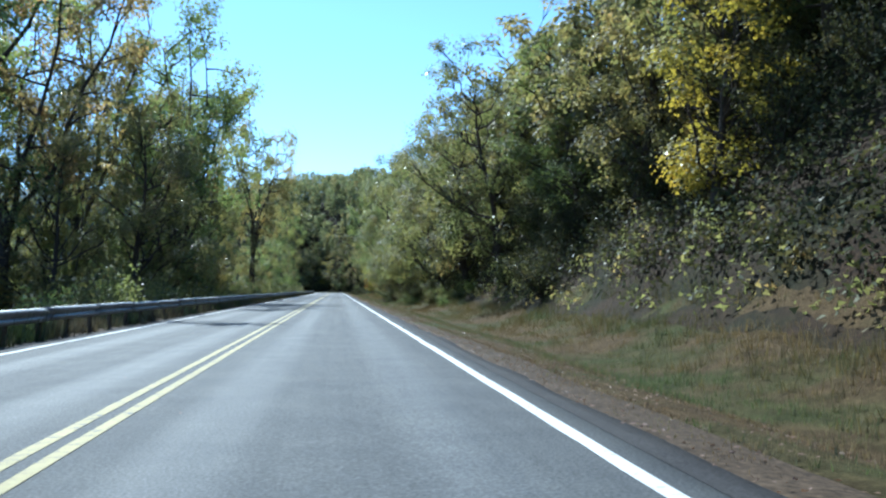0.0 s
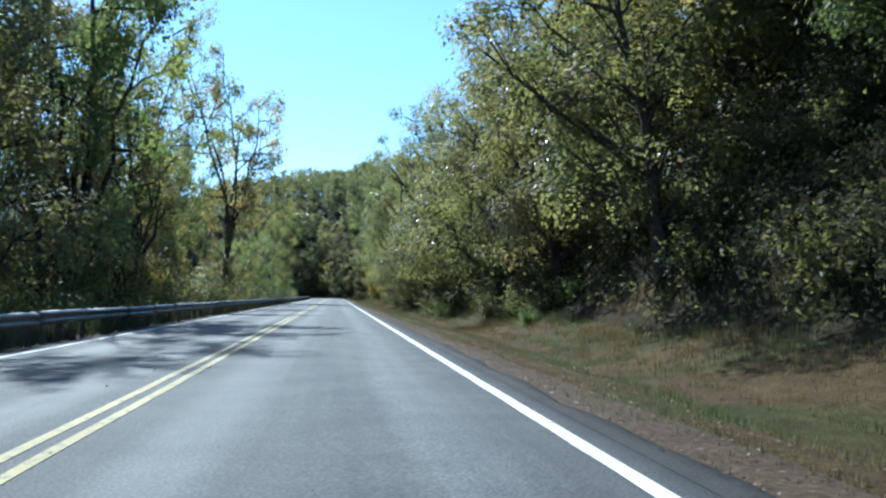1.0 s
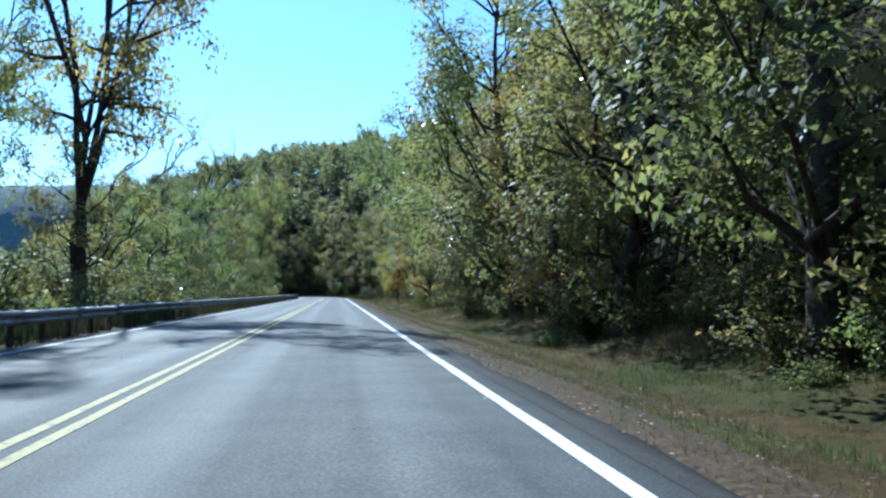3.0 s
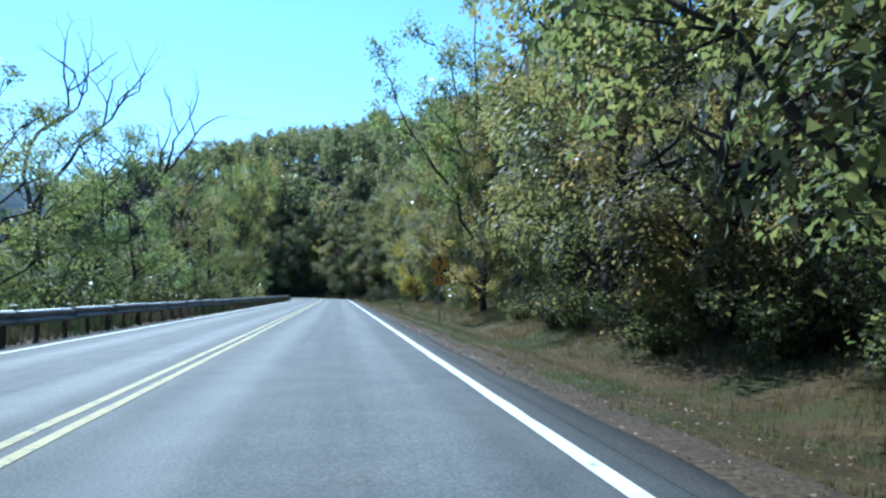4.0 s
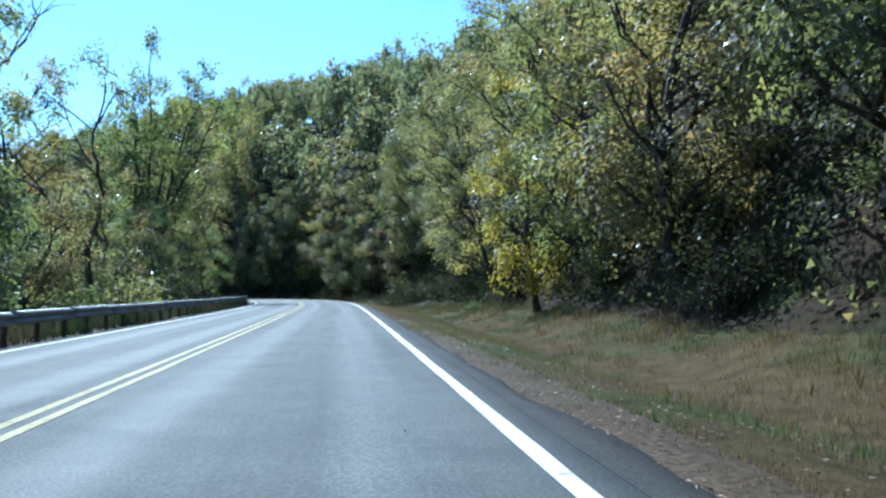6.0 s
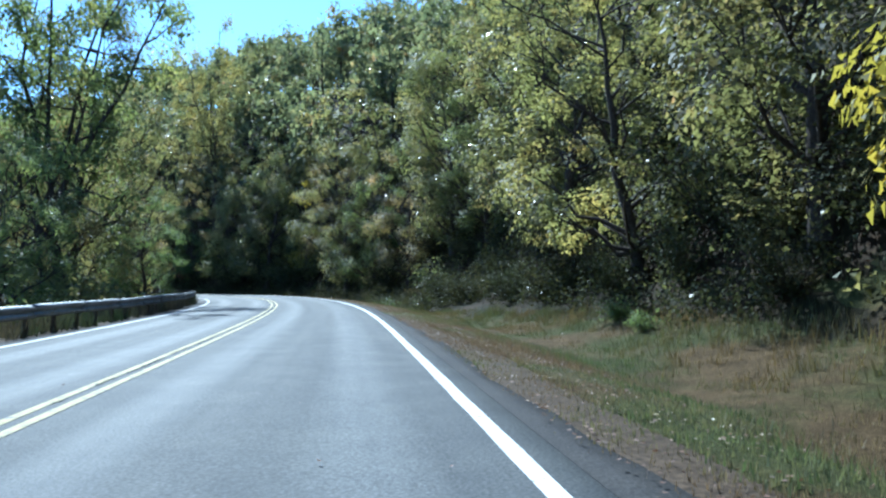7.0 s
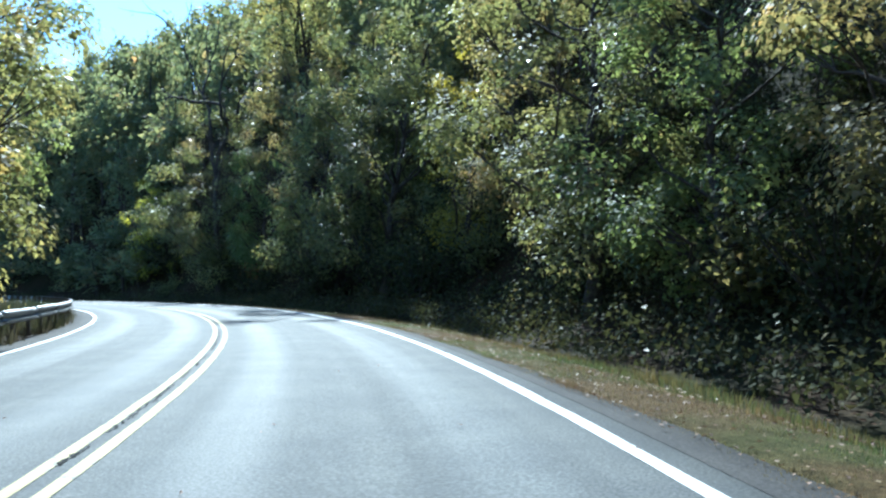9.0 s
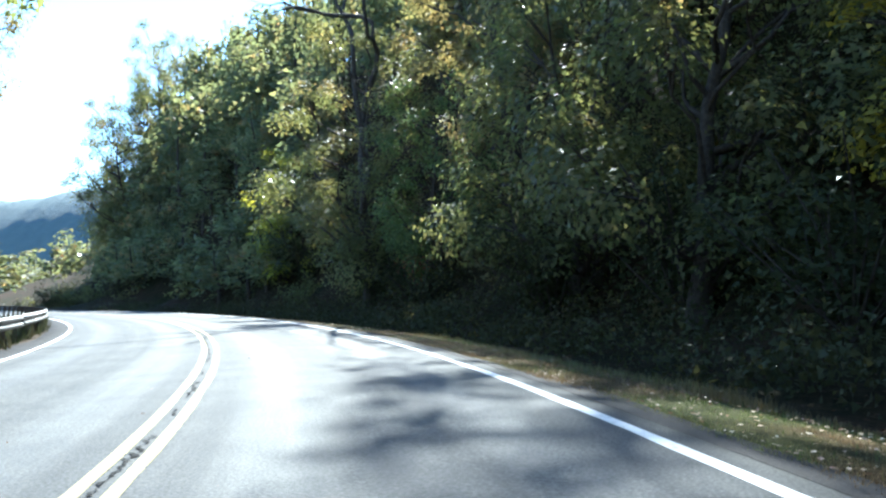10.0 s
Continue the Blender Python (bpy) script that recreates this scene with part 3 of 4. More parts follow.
# the soil lies under the turf of the right-hand verge
mz -= np.where((across >= 4.4) & (across < 3.8 + 7.4 * np.interp(along, [230, 268], [1.0, 0.42])) & (along > -80) & (along < 415), 0.16, 0.0)
nx = len(gx)
a = (np.arange(len(gy) - 1)[:, None] * nx + np.arange(nx - 1)[None]).ravel()
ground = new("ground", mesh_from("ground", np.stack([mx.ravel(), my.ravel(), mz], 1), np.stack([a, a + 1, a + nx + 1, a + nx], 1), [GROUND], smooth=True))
tagged(ground, "wooded ground with brown leaf litter falling away from the road", "ground", kind="structure")

road_s = np.arange(-85, 540, 1.5)
EDGE, EDGE_LEFT = LANE + 0.32, LANE + 0.13
road = new("road", strip("road", road_s, [(-EDGE_LEFT - 0.02, -0.3), (-EDGE_LEFT, 0.0), (-LANE, 0.0), (-LANE / 2, 0.015), (0, 0.03), (LANE / 2, 0.015), (LANE, 0.0), (EDGE, 0.0), (EDGE + 0.02, -0.3)], [ASPHALT]))
tagged(road, "grey asphalt two-lane road with worn wheel tracks coloured paler for sheen", "road", kind="structure")


def shoulder(side, width, name, label):
    rng = np.random.default_rng(5)
    s = np.arange(-85, 540, 0.7)
    inner = EDGE if side > 0 else EDGE_LEFT
    outer = inner + width * (np.interp(s, [195, 240, 264, 285], [1.0, 1.15, 1.35, 1.1]) if side > 0 else 1.0) + 0.09 * bumps(s, s * 0, 2.0) + rng.normal(size=len(s)) * 0.02
    rows = [(side * (inner - 0.03), 0.004), (side * (inner + 0.12), -0.01), (side * outer, -0.05), (side * (outer + 0.05), -0.3)]
    if side < 0:
        rows = rows[::-1]
    return tagged(new(name, strip(name, s, rows, [SHOULDER])), label, "shoulder", kind="structure")


shoulder(1, 0.35, "shoulder_right", "dark crumbling asphalt shoulder along the white line")
shoulder(-1, 0.7, "shoulder_left", "dark asphalt shoulder below the guardrail")


def narrowing(s):
    """How wide the grassy verge is along the road, as a share: the woods close in at the bend."""
    return np.interp(s, [230, 268], [1.0, 0.42])


def verge(side, rows, name, label, mat=None):
    s = np.arange(-85, 420, 1.0)
    out = []
    for lat, dz in rows:
        lats = side * (EDGE + (lat - EDGE) * (narrowing(s) if side > 0 else 1.0) + (0.1 if lat < 11 else 0.7) * bumps(s, s * 0 + lat, 3.0))
        x, y = on_roads(s, lats)
        out.append((lats, height(x, y) + dz))
    if side < 0:
        out = out[::-1]
    return tagged(new(name, strip(name, s, out, [mat or GRAVEL])), label, "verge", kind="structure")


verge(1, [(EDGE + 0.15, -0.08), (EDGE + 0.4, 0.02), (EDGE + 0.75, 0.025), (EDGE + 1.0, 0.015), (EDGE + 1.4, -0.06)], "verge_right", "brown gravel and leaf litter beside the shoulder")
verge(1, [(EDGE + 0.9, -0.03), (EDGE + 1.3, 0.03), (5.9, 0.035), (6.5, 0.03), (7.2, 0.03), (8.0, 0.03), (9.5, 0.03), (11.0, 0.03), (12.3, 0.02), (13.4, -0.1)], "grass_slope_right", "dry straw-coloured turf sloping down from the shoulder", STRAW)
verge(-1, [(EDGE + 0.42, 0.015), (EDGE + 0.8, 0.05), (EDGE + 1.6, 0.03), (EDGE + 2.2, -0.06)], "verge_left", "dark gravel strip under the guardrail")


def crown_z(lat):
    return 0.03 * (1 - min(1.0, abs(lat) / LANE))


def painted(name, lat, width, mat, label):
    s = np.arange(-85, 540, 0.75)
    rng = np.random.default_rng(int(abs(lat) * 100))
    j = rng.normal(size=len(s)) * 0.004
    rows = [(lat - width / 2 + j, crown_z(lat) + 0.005), (lat + width / 2 + rng.normal(size=len(s)) * 0.004, crown_z(lat) + 0.005)]
    return tagged(new(name, strip(name, s, rows, [mat])), label, "road marking", kind="structure")


painted("edge_line_right", LANE, 0.13, WHITE_LINE, "worn white edge line painted on the asphalt")
painted("edge_line_left", -LANE, 0.12, WHITE_LINE, "worn white edge line painted beside the guardrail")
painted("centre_line_right", 0.115, 0.105, YELLOW_LINE, "worn yellow line of the double centre marking")
painted("centre_line_left", -0.115, 0.105, YELLOW_LINE, "worn yellow line of the double centre marking")


def crack(name, s0, s1, lat, width, wobble, seed, label):
    """A dark, ragged crack in the asphalt."""
    rng = np.random.default_rng(seed)
    s = np.arange(s0, s1, 0.05)
    mid = lat + np.cumsum(rng.normal(size=len(s))) * wobble * 0.05
    mid -= np.linspace(0, mid[-1] - lat, len(s)) * 0.9
    mid += rng.normal(size=len(s)) * width * 0.5
    w = width * np.clip(rng.normal(0.6, 0.5, len(s)), 0.03, 1.6) * np.where(bumps(s, s * 0.3, 0.5) + 0.7 * bumps(s, s * 0, 2.4, 2.0) > -0.1, 1.0, 0.06)
    return tagged(new(name, strip(name, s, [(mid - w / 2, crown_z(lat) + 0.009), (mid + w / 2, crown_z(lat) + 0.009)], [CRACK])), label, "crack", kind="structure")


crack("centre_crack", 212, 330, -0.045, 0.034, 0.032, 3, "ragged dark crack between the yellow lines")

# ---------------------------------------------------------------- guardrail
def guardrail():
    root = tagged(new("guardrail"), "galvanised W-beam guardrail on steel posts along the drop", "guardrail")
    profile = [(0.0, 0.155), (0.02, 0.15), (0.075, 0.115), (0.082, 0.085), (0.075, 0.06), (0.012, 0.02), (0.0, 0.0),
               (0.012, -0.02), (0.075, -0.06), (0.082, -0.085), (0.075, -0.115), (0.02, -0.15), (0.0, -0.155)]
    lat = -(LANE + 0.97)
    top = 0.539
    beam_len = 3.81
    for i in range(int(420 / beam_len)):
        s0 = -40 + i * beam_len
        s = np.linspace(s0 - 0.1, s0 + beam_len + 0.05, 6)
        sag = 0.012 * math.sin(i * 1.7)
        rows = [(lat + 0.09 + o + 0.003 * (i % 2), top + z + sag) for o, z in profile]
        me = strip("rail_beam", s, rows[::-1], [STEEL], uv=False)
        ob = part("rail_beam", me, None, root)
        thick = ob.modifiers.new("thickness", "SOLIDIFY")
        thick.thickness, thick.offset = 0.004, 0
    bm = box_bm((0.09, 0.13, 1.25), (0, 0, 0.05), 0.008)
    block = box_bm((0.13, 0.1, 0.32), (0.09, 0, 0.53), 0.006)
    me = bpy.data.meshes.new("tmp")
    block.to_mesh(me)
    block.free()
    bm.from_mesh(me)
    bpy.data.meshes.remove(me)
    post_mesh = bpy.data.meshes.new("post")
    bm.to_mesh(post_mesh)
    bm.free()
    post_mesh.materials.append(POST_WOOD)
    for i in range(int(420 / 1.905)):
        s = -40 + i * 1.905
        x, y, _ = on_road(s, lat - 0.06)
        ob = part("post", post_mesh, None, root)
        ob.matrix_basis = pose(x, y, 0.0, 0, 0, math.degrees(float(np.interp(s, S, TH))))
    return root


guardrail()


# ---------------------------------------------------------------- sign and delineators
def lettering(text, size, x, y, z, mat):
    """A mesh of one figure standing upright, its middle at x, its foot at z, read from the south."""
    curve = bpy.data.curves.new("figure", "FONT")
    curve.body, curve.size, curve.align_x, curve.extrude, curve.offset = text, size, "CENTER", 0.0015, 0.012
    holder = bpy.data.objects.new("figure", curve)
    mesh = bpy.data.meshes.new_from_object(holder)
    bpy.data.objects.remove(holder)
    bpy.data.curves.remove(curve)
    mesh.transform(pose(x, y, z, 90, 0, 0))
    mesh.materials.clear()
    mesh.materials.append(mat)
    return mesh


def winding_road_sign(x, y, base, turn):
    root = tagged(new("warning_sign"), "yellow winding-road sign and 35 speed plate on steel post", "road sign")
    root.matrix_basis = pose(x, y, base, 0, 0, turn)
    part("post", box_bm((0.06, 0.05, 4.6), (0, 0.03, 1.95), 0.006), POST_STEEL, root)
    bm = box_bm((0.88, 0.004, 0.88))
    bmesh.ops.bevel(bm, geom=[e for e in bm.edges if abs(e.verts[0].co.y - e.verts[1].co.y) > 0.001], offset=0.04, segments=4, affect="EDGES")
    bmesh.ops.transform(bm, matrix=pose(0, 0, 3.68, 0, 45, 0), verts=bm.verts)
    face = part("diamond_panel", bm, SIGN_YELLOW, root, "yellow diamond panel")
    # winding arrow, a swept band with a pointed head
    e = np.linspace(0, 1, 30)
    cx = np.interp(e, [0, 0.14, 0.32, 0.5, 0.68, 0.88, 1], [0.07, -0.02, -0.075, 0.05, 0.16, 0.04, 0.0])
    cx = np.convolve(np.pad(cx, 2, mode="edge"), np.ones(5) / 5, mode="valid")
    cz = 3.68 - 0.44 + e * 0.68
    tx, tz = np.gradient(cx), np.gradient(cz)
    ln = np.hypot(tx, tz)
    px, pz = -tz / ln * 0.055, tx / ln * 0.055
    v = np.concatenate([np.stack([cx + px, e * 0 - 0.005, cz + pz], 1), np.stack([cx - px, e * 0 - 0.005, cz - pz], 1)])
    f = [(i, i + 30, i + 31, i + 1) for i in range(29)]
    tip = len(v)
    hx, hz = cx[-1], cz[-1]
    v = np.concatenate([v, [(hx - 0.17, -0.005, hz - 0.02), (hx + 0.17, -0.005, hz - 0.02), (hx + 0.01, -0.005, hz + 0.24), (hx, -0.005, hz + 0.24)]])
    f.append((tip, tip + 1, tip + 2, tip + 3))
    arrow = part("arrow", mesh_from("arrow", v, f, [SIGN_BLACK]), None, face, "black winding arrow")
    solid = arrow.modifiers.new("thickness", "SOLIDIFY")
    solid.thickness = 0.003
    bm = box_bm((0.64, 0.004, 0.64), (0, 0, 2.7))
    bmesh.ops.bevel(bm, geom=[e2 for e2 in bm.edges if abs(e2.verts[0].co.y - e2.verts[1].co.y) > 0.001], offset=0.03, segments=4, affect="EDGES")
    plate = part("speed_plate", bm, SIGN_YELLOW, root, "square yellow plate with a dark legend")
    for figure, bx in (("3", -0.13), ("5", 0.14)):
        part("digit", lettering(figure, 0.42, bx, -0.005, 2.62, SIGN_BLACK), None, plate, "black numeral")
    part("legend_bar", box_bm((0.34, 0.003, 0.08), (0, -0.004, 2.49)), SIGN_LEGEND, plate)
    return root


sx, sy = 6.2, 169.5
winding_road_sign(sx, sy, ground_z(sx, sy), -4)


def delineator(x, y, turn):
    root = tagged(new("delineator_post"), "dark weathered marker post leaning in the dry verge grass", "marker post")
    root.matrix_basis = pose(x, y, ground_z(x, y) - 0.2, 0, -7, turn)
    rows = np.linspace(0, 1, 9)
    verts = []
    for e in rows:
        a = 0.5 * e - 0.2
        ox = 0.02 * math.sin(e * 5.0)
        for px, py in ((-0.038, -0.014), (0.038, -0.014), (0.038, 0.014), (-0.038, 0.014)):
            verts.append((ox + px * math.cos(a) - py * math.sin(a), px * math.sin(a) + py * math.cos(a), -0.3 + 1.4 * e))
    faces = [(4 * i + k, 4 * i + (k + 1) % 4, 4 * i + 4 + (k + 1) % 4, 4 * i + 4 + k) for i in range(8) for k in range(4)] + [(32, 33, 34, 35)]
    part("post", mesh_from("marker_post", verts, faces, [DEAD_BARK]), None, root)
    part("reflector", box_bm((0.06, 0.006, 0.1), (-0.015, -0.024, 0.98), 0.002), POST_STEEL, root)
    return root


delineator(4.36, 174.4, 0)

# ---------------------------------------------------------------- trees by the road
rng = np.random.default_rng(77)
# each: kind, x, y, scale, turn, stretch
# right-hand edge of the woods, first half
RIGHT_NEAR = [
    ("gold", 13.6, 26, 1.12, 40, 0.95), ("deep", 18.5, 31, 0.8, 200, 0.8), ("olive", 14.5, 36, 0.95, 10, 1.0), ("oak", 12.2, 58, 1.08, 200, 1.05),
    ("green", 14.4, 46, 0.95, 80, 0.95), ("oak2", 11.6, 70, 1.05, 150, 1.02), ("oak", 10.2, 80, 1.12, 20, 1.08), ("olive", 9.7, 92, 1.12, 300, 1.2),
    ("oak", 9.4, 105, 1.12, 90, 1.05), ("oak2", 9.4, 116, 1.12, 10, 1.02), ("amber", 9.4, 124, 0.8, 120, 1.0), ("oak", 9.5, 132, 1.1, 250, 1.05),
    ("olive2", 10.2, 142, 1.05, 30, 1.1), ("oak", 10.2, 151, 1.05, 330, 1.05), ("olive", 11.6, 162, 0.95, 70, 0.95),
]
# right-hand edge of the woods, up to the bend
RIGHT_FAR = [
    ("open2", 11.0, 181, 1.45, 150, 1.1), ("olive", 12.6, 171, 0.95, 190, 0.95), ("amber", 9.8, 175, 1.0, 10, 1.05), ("gold", 13.0, 186, 1.05, 210, 1.1),
    ("oak", 12.5, 198, 0.95, 60, 1.0), ("olive2", 11.8, 208, 1.1, 330, 1.1), ("gold", 9.9, 220, 0.85, 140, 1.5), ("green", 11.6, 216, 1.05, 140, 1.1),
    ("oak", 12.0, 229, 1.0, 100, 1.0), ("olive", 11.2, 239, 1.0, 180, 1.0), ("olive2", 11.4, 249, 0.95, 10, 1.0), ("oak2", 11.6, 257, 1.0, 70, 1.0),
    ("green", 10.6, 267, 1.0, 230, 1.0), ("oak", 10.0, 277, 1.0, 310, 1.0),
]
# trees beyond the guardrail
LEFT_NEAR = [
    ("open2", -20.0, 51, 1.3, 200, 1.1), ("open", -19.0, 60, 1.1, 60, 1.1), ("green", -17.0, 44, 0.8, 60, 1.0), ("olive", -13.6, 52, 0.85, 300, 1.15),
    ("oak", -10.6, 60, 0.95, 100, 1.0), ("open", -17.0, 68, 1.05, 225, 1.45), ("green", -11.6, 76, 1.15, 130, 1.35), ("open2", -10.9, 78, 1.12, 260, 1.1),
    ("olive2", -15.4, 91, 1.15, 10, 1.4), ("open2", -14.8, 105, 1.1, 20, 1.2), ("open", -16.4, 52, 1.25, 30, 1.0), ("green", -15.5, 110, 0.95, 340, 1.2), ("open", -15.6, 118, 1.0, 160, 1.05),
    ("open", -13.2, 139, 1.42, 290, 0.92), ("olive", -11.0, 88, 1.0, 50, 1.25), ("olive2", -13, 138, 0.85, 120, 0.8), ("green", -13.4, 146, 0.85, 210, 0.75),
]
# lower trees further on
LEFT_MIDDLE = [
    ("green", -13, 155, 0.9, 20, 0.8), ("green", -13.2, 164, 0.9, 80, 0.84), ("green", -13.4, 173, 0.95, 280, 0.88), ("green", -13.2, 183, 0.95, 150, 0.82),
    ("olive", -13.6, 193, 0.8, 50, 0.8), ("green", -13.2, 203, 0.95, 10, 0.85), ("dead2", -11.6, 196, 1.0, 190, 1.0), ("dead", -15.5, 206, 1.05, 70, 1.02),
    ("dead2", -24.5, 213, 1.3, 10, 1.0), ("dead", -20, 209, 1.3, 260, 0.92), ("dead2", -30.5, 205, 1.5, 90, 1.25), ("dead", -19, 231, 1.25, 30, 0.95),
    ("dead2", -11.5, 229, 0.8, 300, 1.0), ("green", -13, 214, 1.0, 230, 0.9), ("olive", -13.6, 224, 0.9, 200, 0.9),
]
# dead trees and the trees at the bend
LEFT_FAR = [
    ("green", -15.0, 233, 0.8, 320, 1.0), ("olive2", -15.4, 242, 0.85, 100, 1.0), ("green", -14.6, 251, 0.85, 40, 1.0), ("open2", -17.3, 267.5, 1.2, 190, 1.05),
    ("green", -15.5, 260, 0.85, 170, 1.1), ("oak", -18.5, 273, 1.0, 20, 1.4), ("olive2", -19.5, 266, 0.9, 20, 0.9), ("open", -24, 268, 0.95, 80, 0.9),
    ("open", -17.7, 335.0, 1.2, 120, 1.3),
]
for kind, x, y, sc, turn, st in RIGHT_NEAR + RIGHT_FAR:
    plant(kind, x, y, sc, turn, st)
for kind, x, y, sc, turn, st in LEFT_NEAR + LEFT_MIDDLE + LEFT_FAR:
    plant(kind, x - (4.2 if y < 98 else 3.2 if y < 135 else 1.0), y, sc * (1.08 if y < 98 else 1.0), turn, st * (1.38 if 135 < y < 225 and not kind.startswith('dead') else 1.0))

# taller trees further down the bank
for k, y in enumerate(np.arange(60, 140, 9.5)):
    plant(("green", "olive", "open2", "oak", "green", "olive2")[k % 6], -21.5 + rng.uniform(-1.5, 1.5), y, (0.95, 0.95, 0.8, 0.95, 1.0, 1.1)[k % 6], rng.uniform(0, 360), (1.65, 1.55, 1.25, 1.45, 1.6, 1.6)[k % 6])

# outside of the bend, the first row below the hill
k = 0
for s in np.arange(270, 352, 6.4):
    kind = ("oak", "olive", "green", "oak2", "olive", "gold", "oak")[k % 7]
    x, y, _ = on_road(s, 13.2 + rng.uniform(-1.2, 1.8))
    plant(kind, x, y, rng.uniform(0.9, 1.05), rng.uniform(0, 360), rng.uniform(0.9, 1.1))
    k += 1
# second row, filling the depth of the woods
for s in np.arange(-25, 345, 10.0):
    x, y, _ = on_road(s, 19.5 + rng.uniform(-1.5, 2.5))
    plant(("deep", "deep2", "deep")[k % 3], x, y, rng.uniform(0.95, 1.15), rng.uniform(0, 360), 1.0)
    k += 1
for s in np.arange(30, 84, 6.0):
    x, y, _ = on_road(s, 17.4 + rng.uniform(-1.0, 1.2))
    plant(("deep", "deep2")[k % 2], x, y, rng.uniform(0.8, 1.0), rng.uniform(0, 360), 0.95)
    k += 1
for s in np.arange(-20, 250, 12.0):
    x, y, _ = on_road(s, -20.0 + rng.uniform(-3, 2.0))
    plant(("deep2", "deep2", "deep")[k % 3], x, y, rng.uniform(0.62, 0.8), rng.uniform(0, 360), rng.uniform(0.75, 0.9))
    k += 1
# undergrowth at the foot of the woods
for s in np.arange(38, 340, 4.0):
    kind = ("bush2", "bush", "bush2", "brush")[k % 4] if s < 215 else ("bush2", "brush")[k % 2]
    x, y, _ = on_road(s, float(np.interp(s, [0, 70, 95, 160, 205, 225], [14.2, 13.6, 12.2, 12.8, 13.0, 14.6])) + rng.uniform(-0.8, 2.6))
    plant(kind, x, y, rng.uniform(0.7, 1.3), rng.uniform(0, 360), rng.uniform(0.7, 1.1), 0.05)
    k += 1
for s in np.arange(5, 262, 3.4):
    kind = ("bush2", "bush", "bush", "bush2")[k % 4]
    x, y, _ = on_road(s, -8.6 - rng.uniform(0, 2.5))
    plant(kind, x, y, rng.uniform(0.9, 1.5), rng.uniform(0, 360), rng.uniform(0.9, 1.3), 0.05)
    k += 1
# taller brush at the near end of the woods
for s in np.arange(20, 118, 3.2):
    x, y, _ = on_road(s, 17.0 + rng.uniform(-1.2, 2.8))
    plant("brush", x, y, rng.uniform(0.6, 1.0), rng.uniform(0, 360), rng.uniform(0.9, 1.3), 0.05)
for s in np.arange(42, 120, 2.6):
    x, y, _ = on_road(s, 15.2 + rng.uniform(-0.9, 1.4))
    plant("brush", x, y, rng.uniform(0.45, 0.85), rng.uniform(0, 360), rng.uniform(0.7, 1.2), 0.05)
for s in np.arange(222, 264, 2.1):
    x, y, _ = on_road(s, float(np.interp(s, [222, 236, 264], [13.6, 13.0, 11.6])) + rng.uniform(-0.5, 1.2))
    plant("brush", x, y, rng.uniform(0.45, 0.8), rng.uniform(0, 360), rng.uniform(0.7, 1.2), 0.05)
# inside and beyond the bend
for kind, x, y, sc, turn, st in (("green", -15.2, 277, 0.85, 40, 0.95), ("dead2", -17.5, 281, 0.75, 200, 1.0), ("olive2", -19.0, 286, 1.0, 100, 1.0), ("open", -26.0, 296.5, 0.95, 10, 1.0), ("open2", -29.0, 303, 0.9, 150, 0.95), ("open", -43.5, 320.0, 0.62, 60, 1.45)):
    plant(kind, x, y, sc, turn, st)
for s in np.arange(270, 392, 3.0):
    x, y, _ = on_road(s, 12.4 + rng.uniform(-1.0, 3.0))
    plant(("bush2", "brush")[k % 2], x, y, rng.uniform(0.9, 1.5), rng.uniform(0, 360), rng.uniform(0.8, 1.2), 0.05)
    k += 1
# the last tall trees at the end of the hill
for kind, x, y, sc, turn, st in (("oak", -78.4, 383, 1.2, 30, 1.12), ("oak2", -86.5, 403, 1.15, 140, 1.1), ("oak", -71.0, 374, 1.0, 250, 1.1), ("oak", -80.0, 394, 1.15, 300, 1.15), ("oak2", -91.0, 415, 1.2, 70, 1.1), ("dead", -26.4, 335.5, 0.9, 60, 1.5)):
    plant(kind, x, y, sc, turn, st)
plant("rust", -22.8, 332, 0.9, 40, 1.1, 0.05)
# low brush round the feet of the trees nearest the road
for s in np.arange(66, 166, 2.3):
    x, y, _ = on_road(s, 11.4 + rng.uniform(-0.9, 1.6))
    plant(("bush2", "brush", "bush2", "bush")[k % 4], x, y, rng.uniform(0.6, 1.05), rng.uniform(0, 360), rng.uniform(0.7, 1.1), 0.05)
    k += 1
# a few green shrubs out in the verge grass
for x, y, sc in ((8.6, 88, 0.75), (8.2, 91.5, 0.9), (9.0, 95, 0.8), (8.4, 104, 0.5), (7.6, 118, 0.5), (9.4, 152, 0.6), (9.8, 181, 0.7), (9.0, 233, 0.5), (9.3, 236, 0.6)):
    plant("bush", x, y, sc, rng.uniform(0, 360), 0.75, 0.05)


# ---------------------------------------------------------------- the wooded hill
def crown_template(rng, count, leaf):
    """A rough crown of leaf clumps, about 1 wide and 1 high, base at 0."""
    lumps = rng.normal(size=(26, 3))
    lumps /= np.linalg.norm(lumps, axis=1, keepdims=True)
    lumps *= rng.uniform(0.55, 1.0, (26, 1))
    lumps[:, 2] = np.abs(lumps[:, 2]) * 0.9 - 0.15 * (rng.random(26) < 0.4)
    size = np.array([7.0, 7.0, 13.5])
    c = (lumps * np.array([0.42, 0.42, 0.68]) + np.array([0, 0, 0.27])) * size
    v, f = leaves(rng, c, (0.75, 0.75, 0.8), count, leaf, 0.3, fold=False)
    return v / size, f


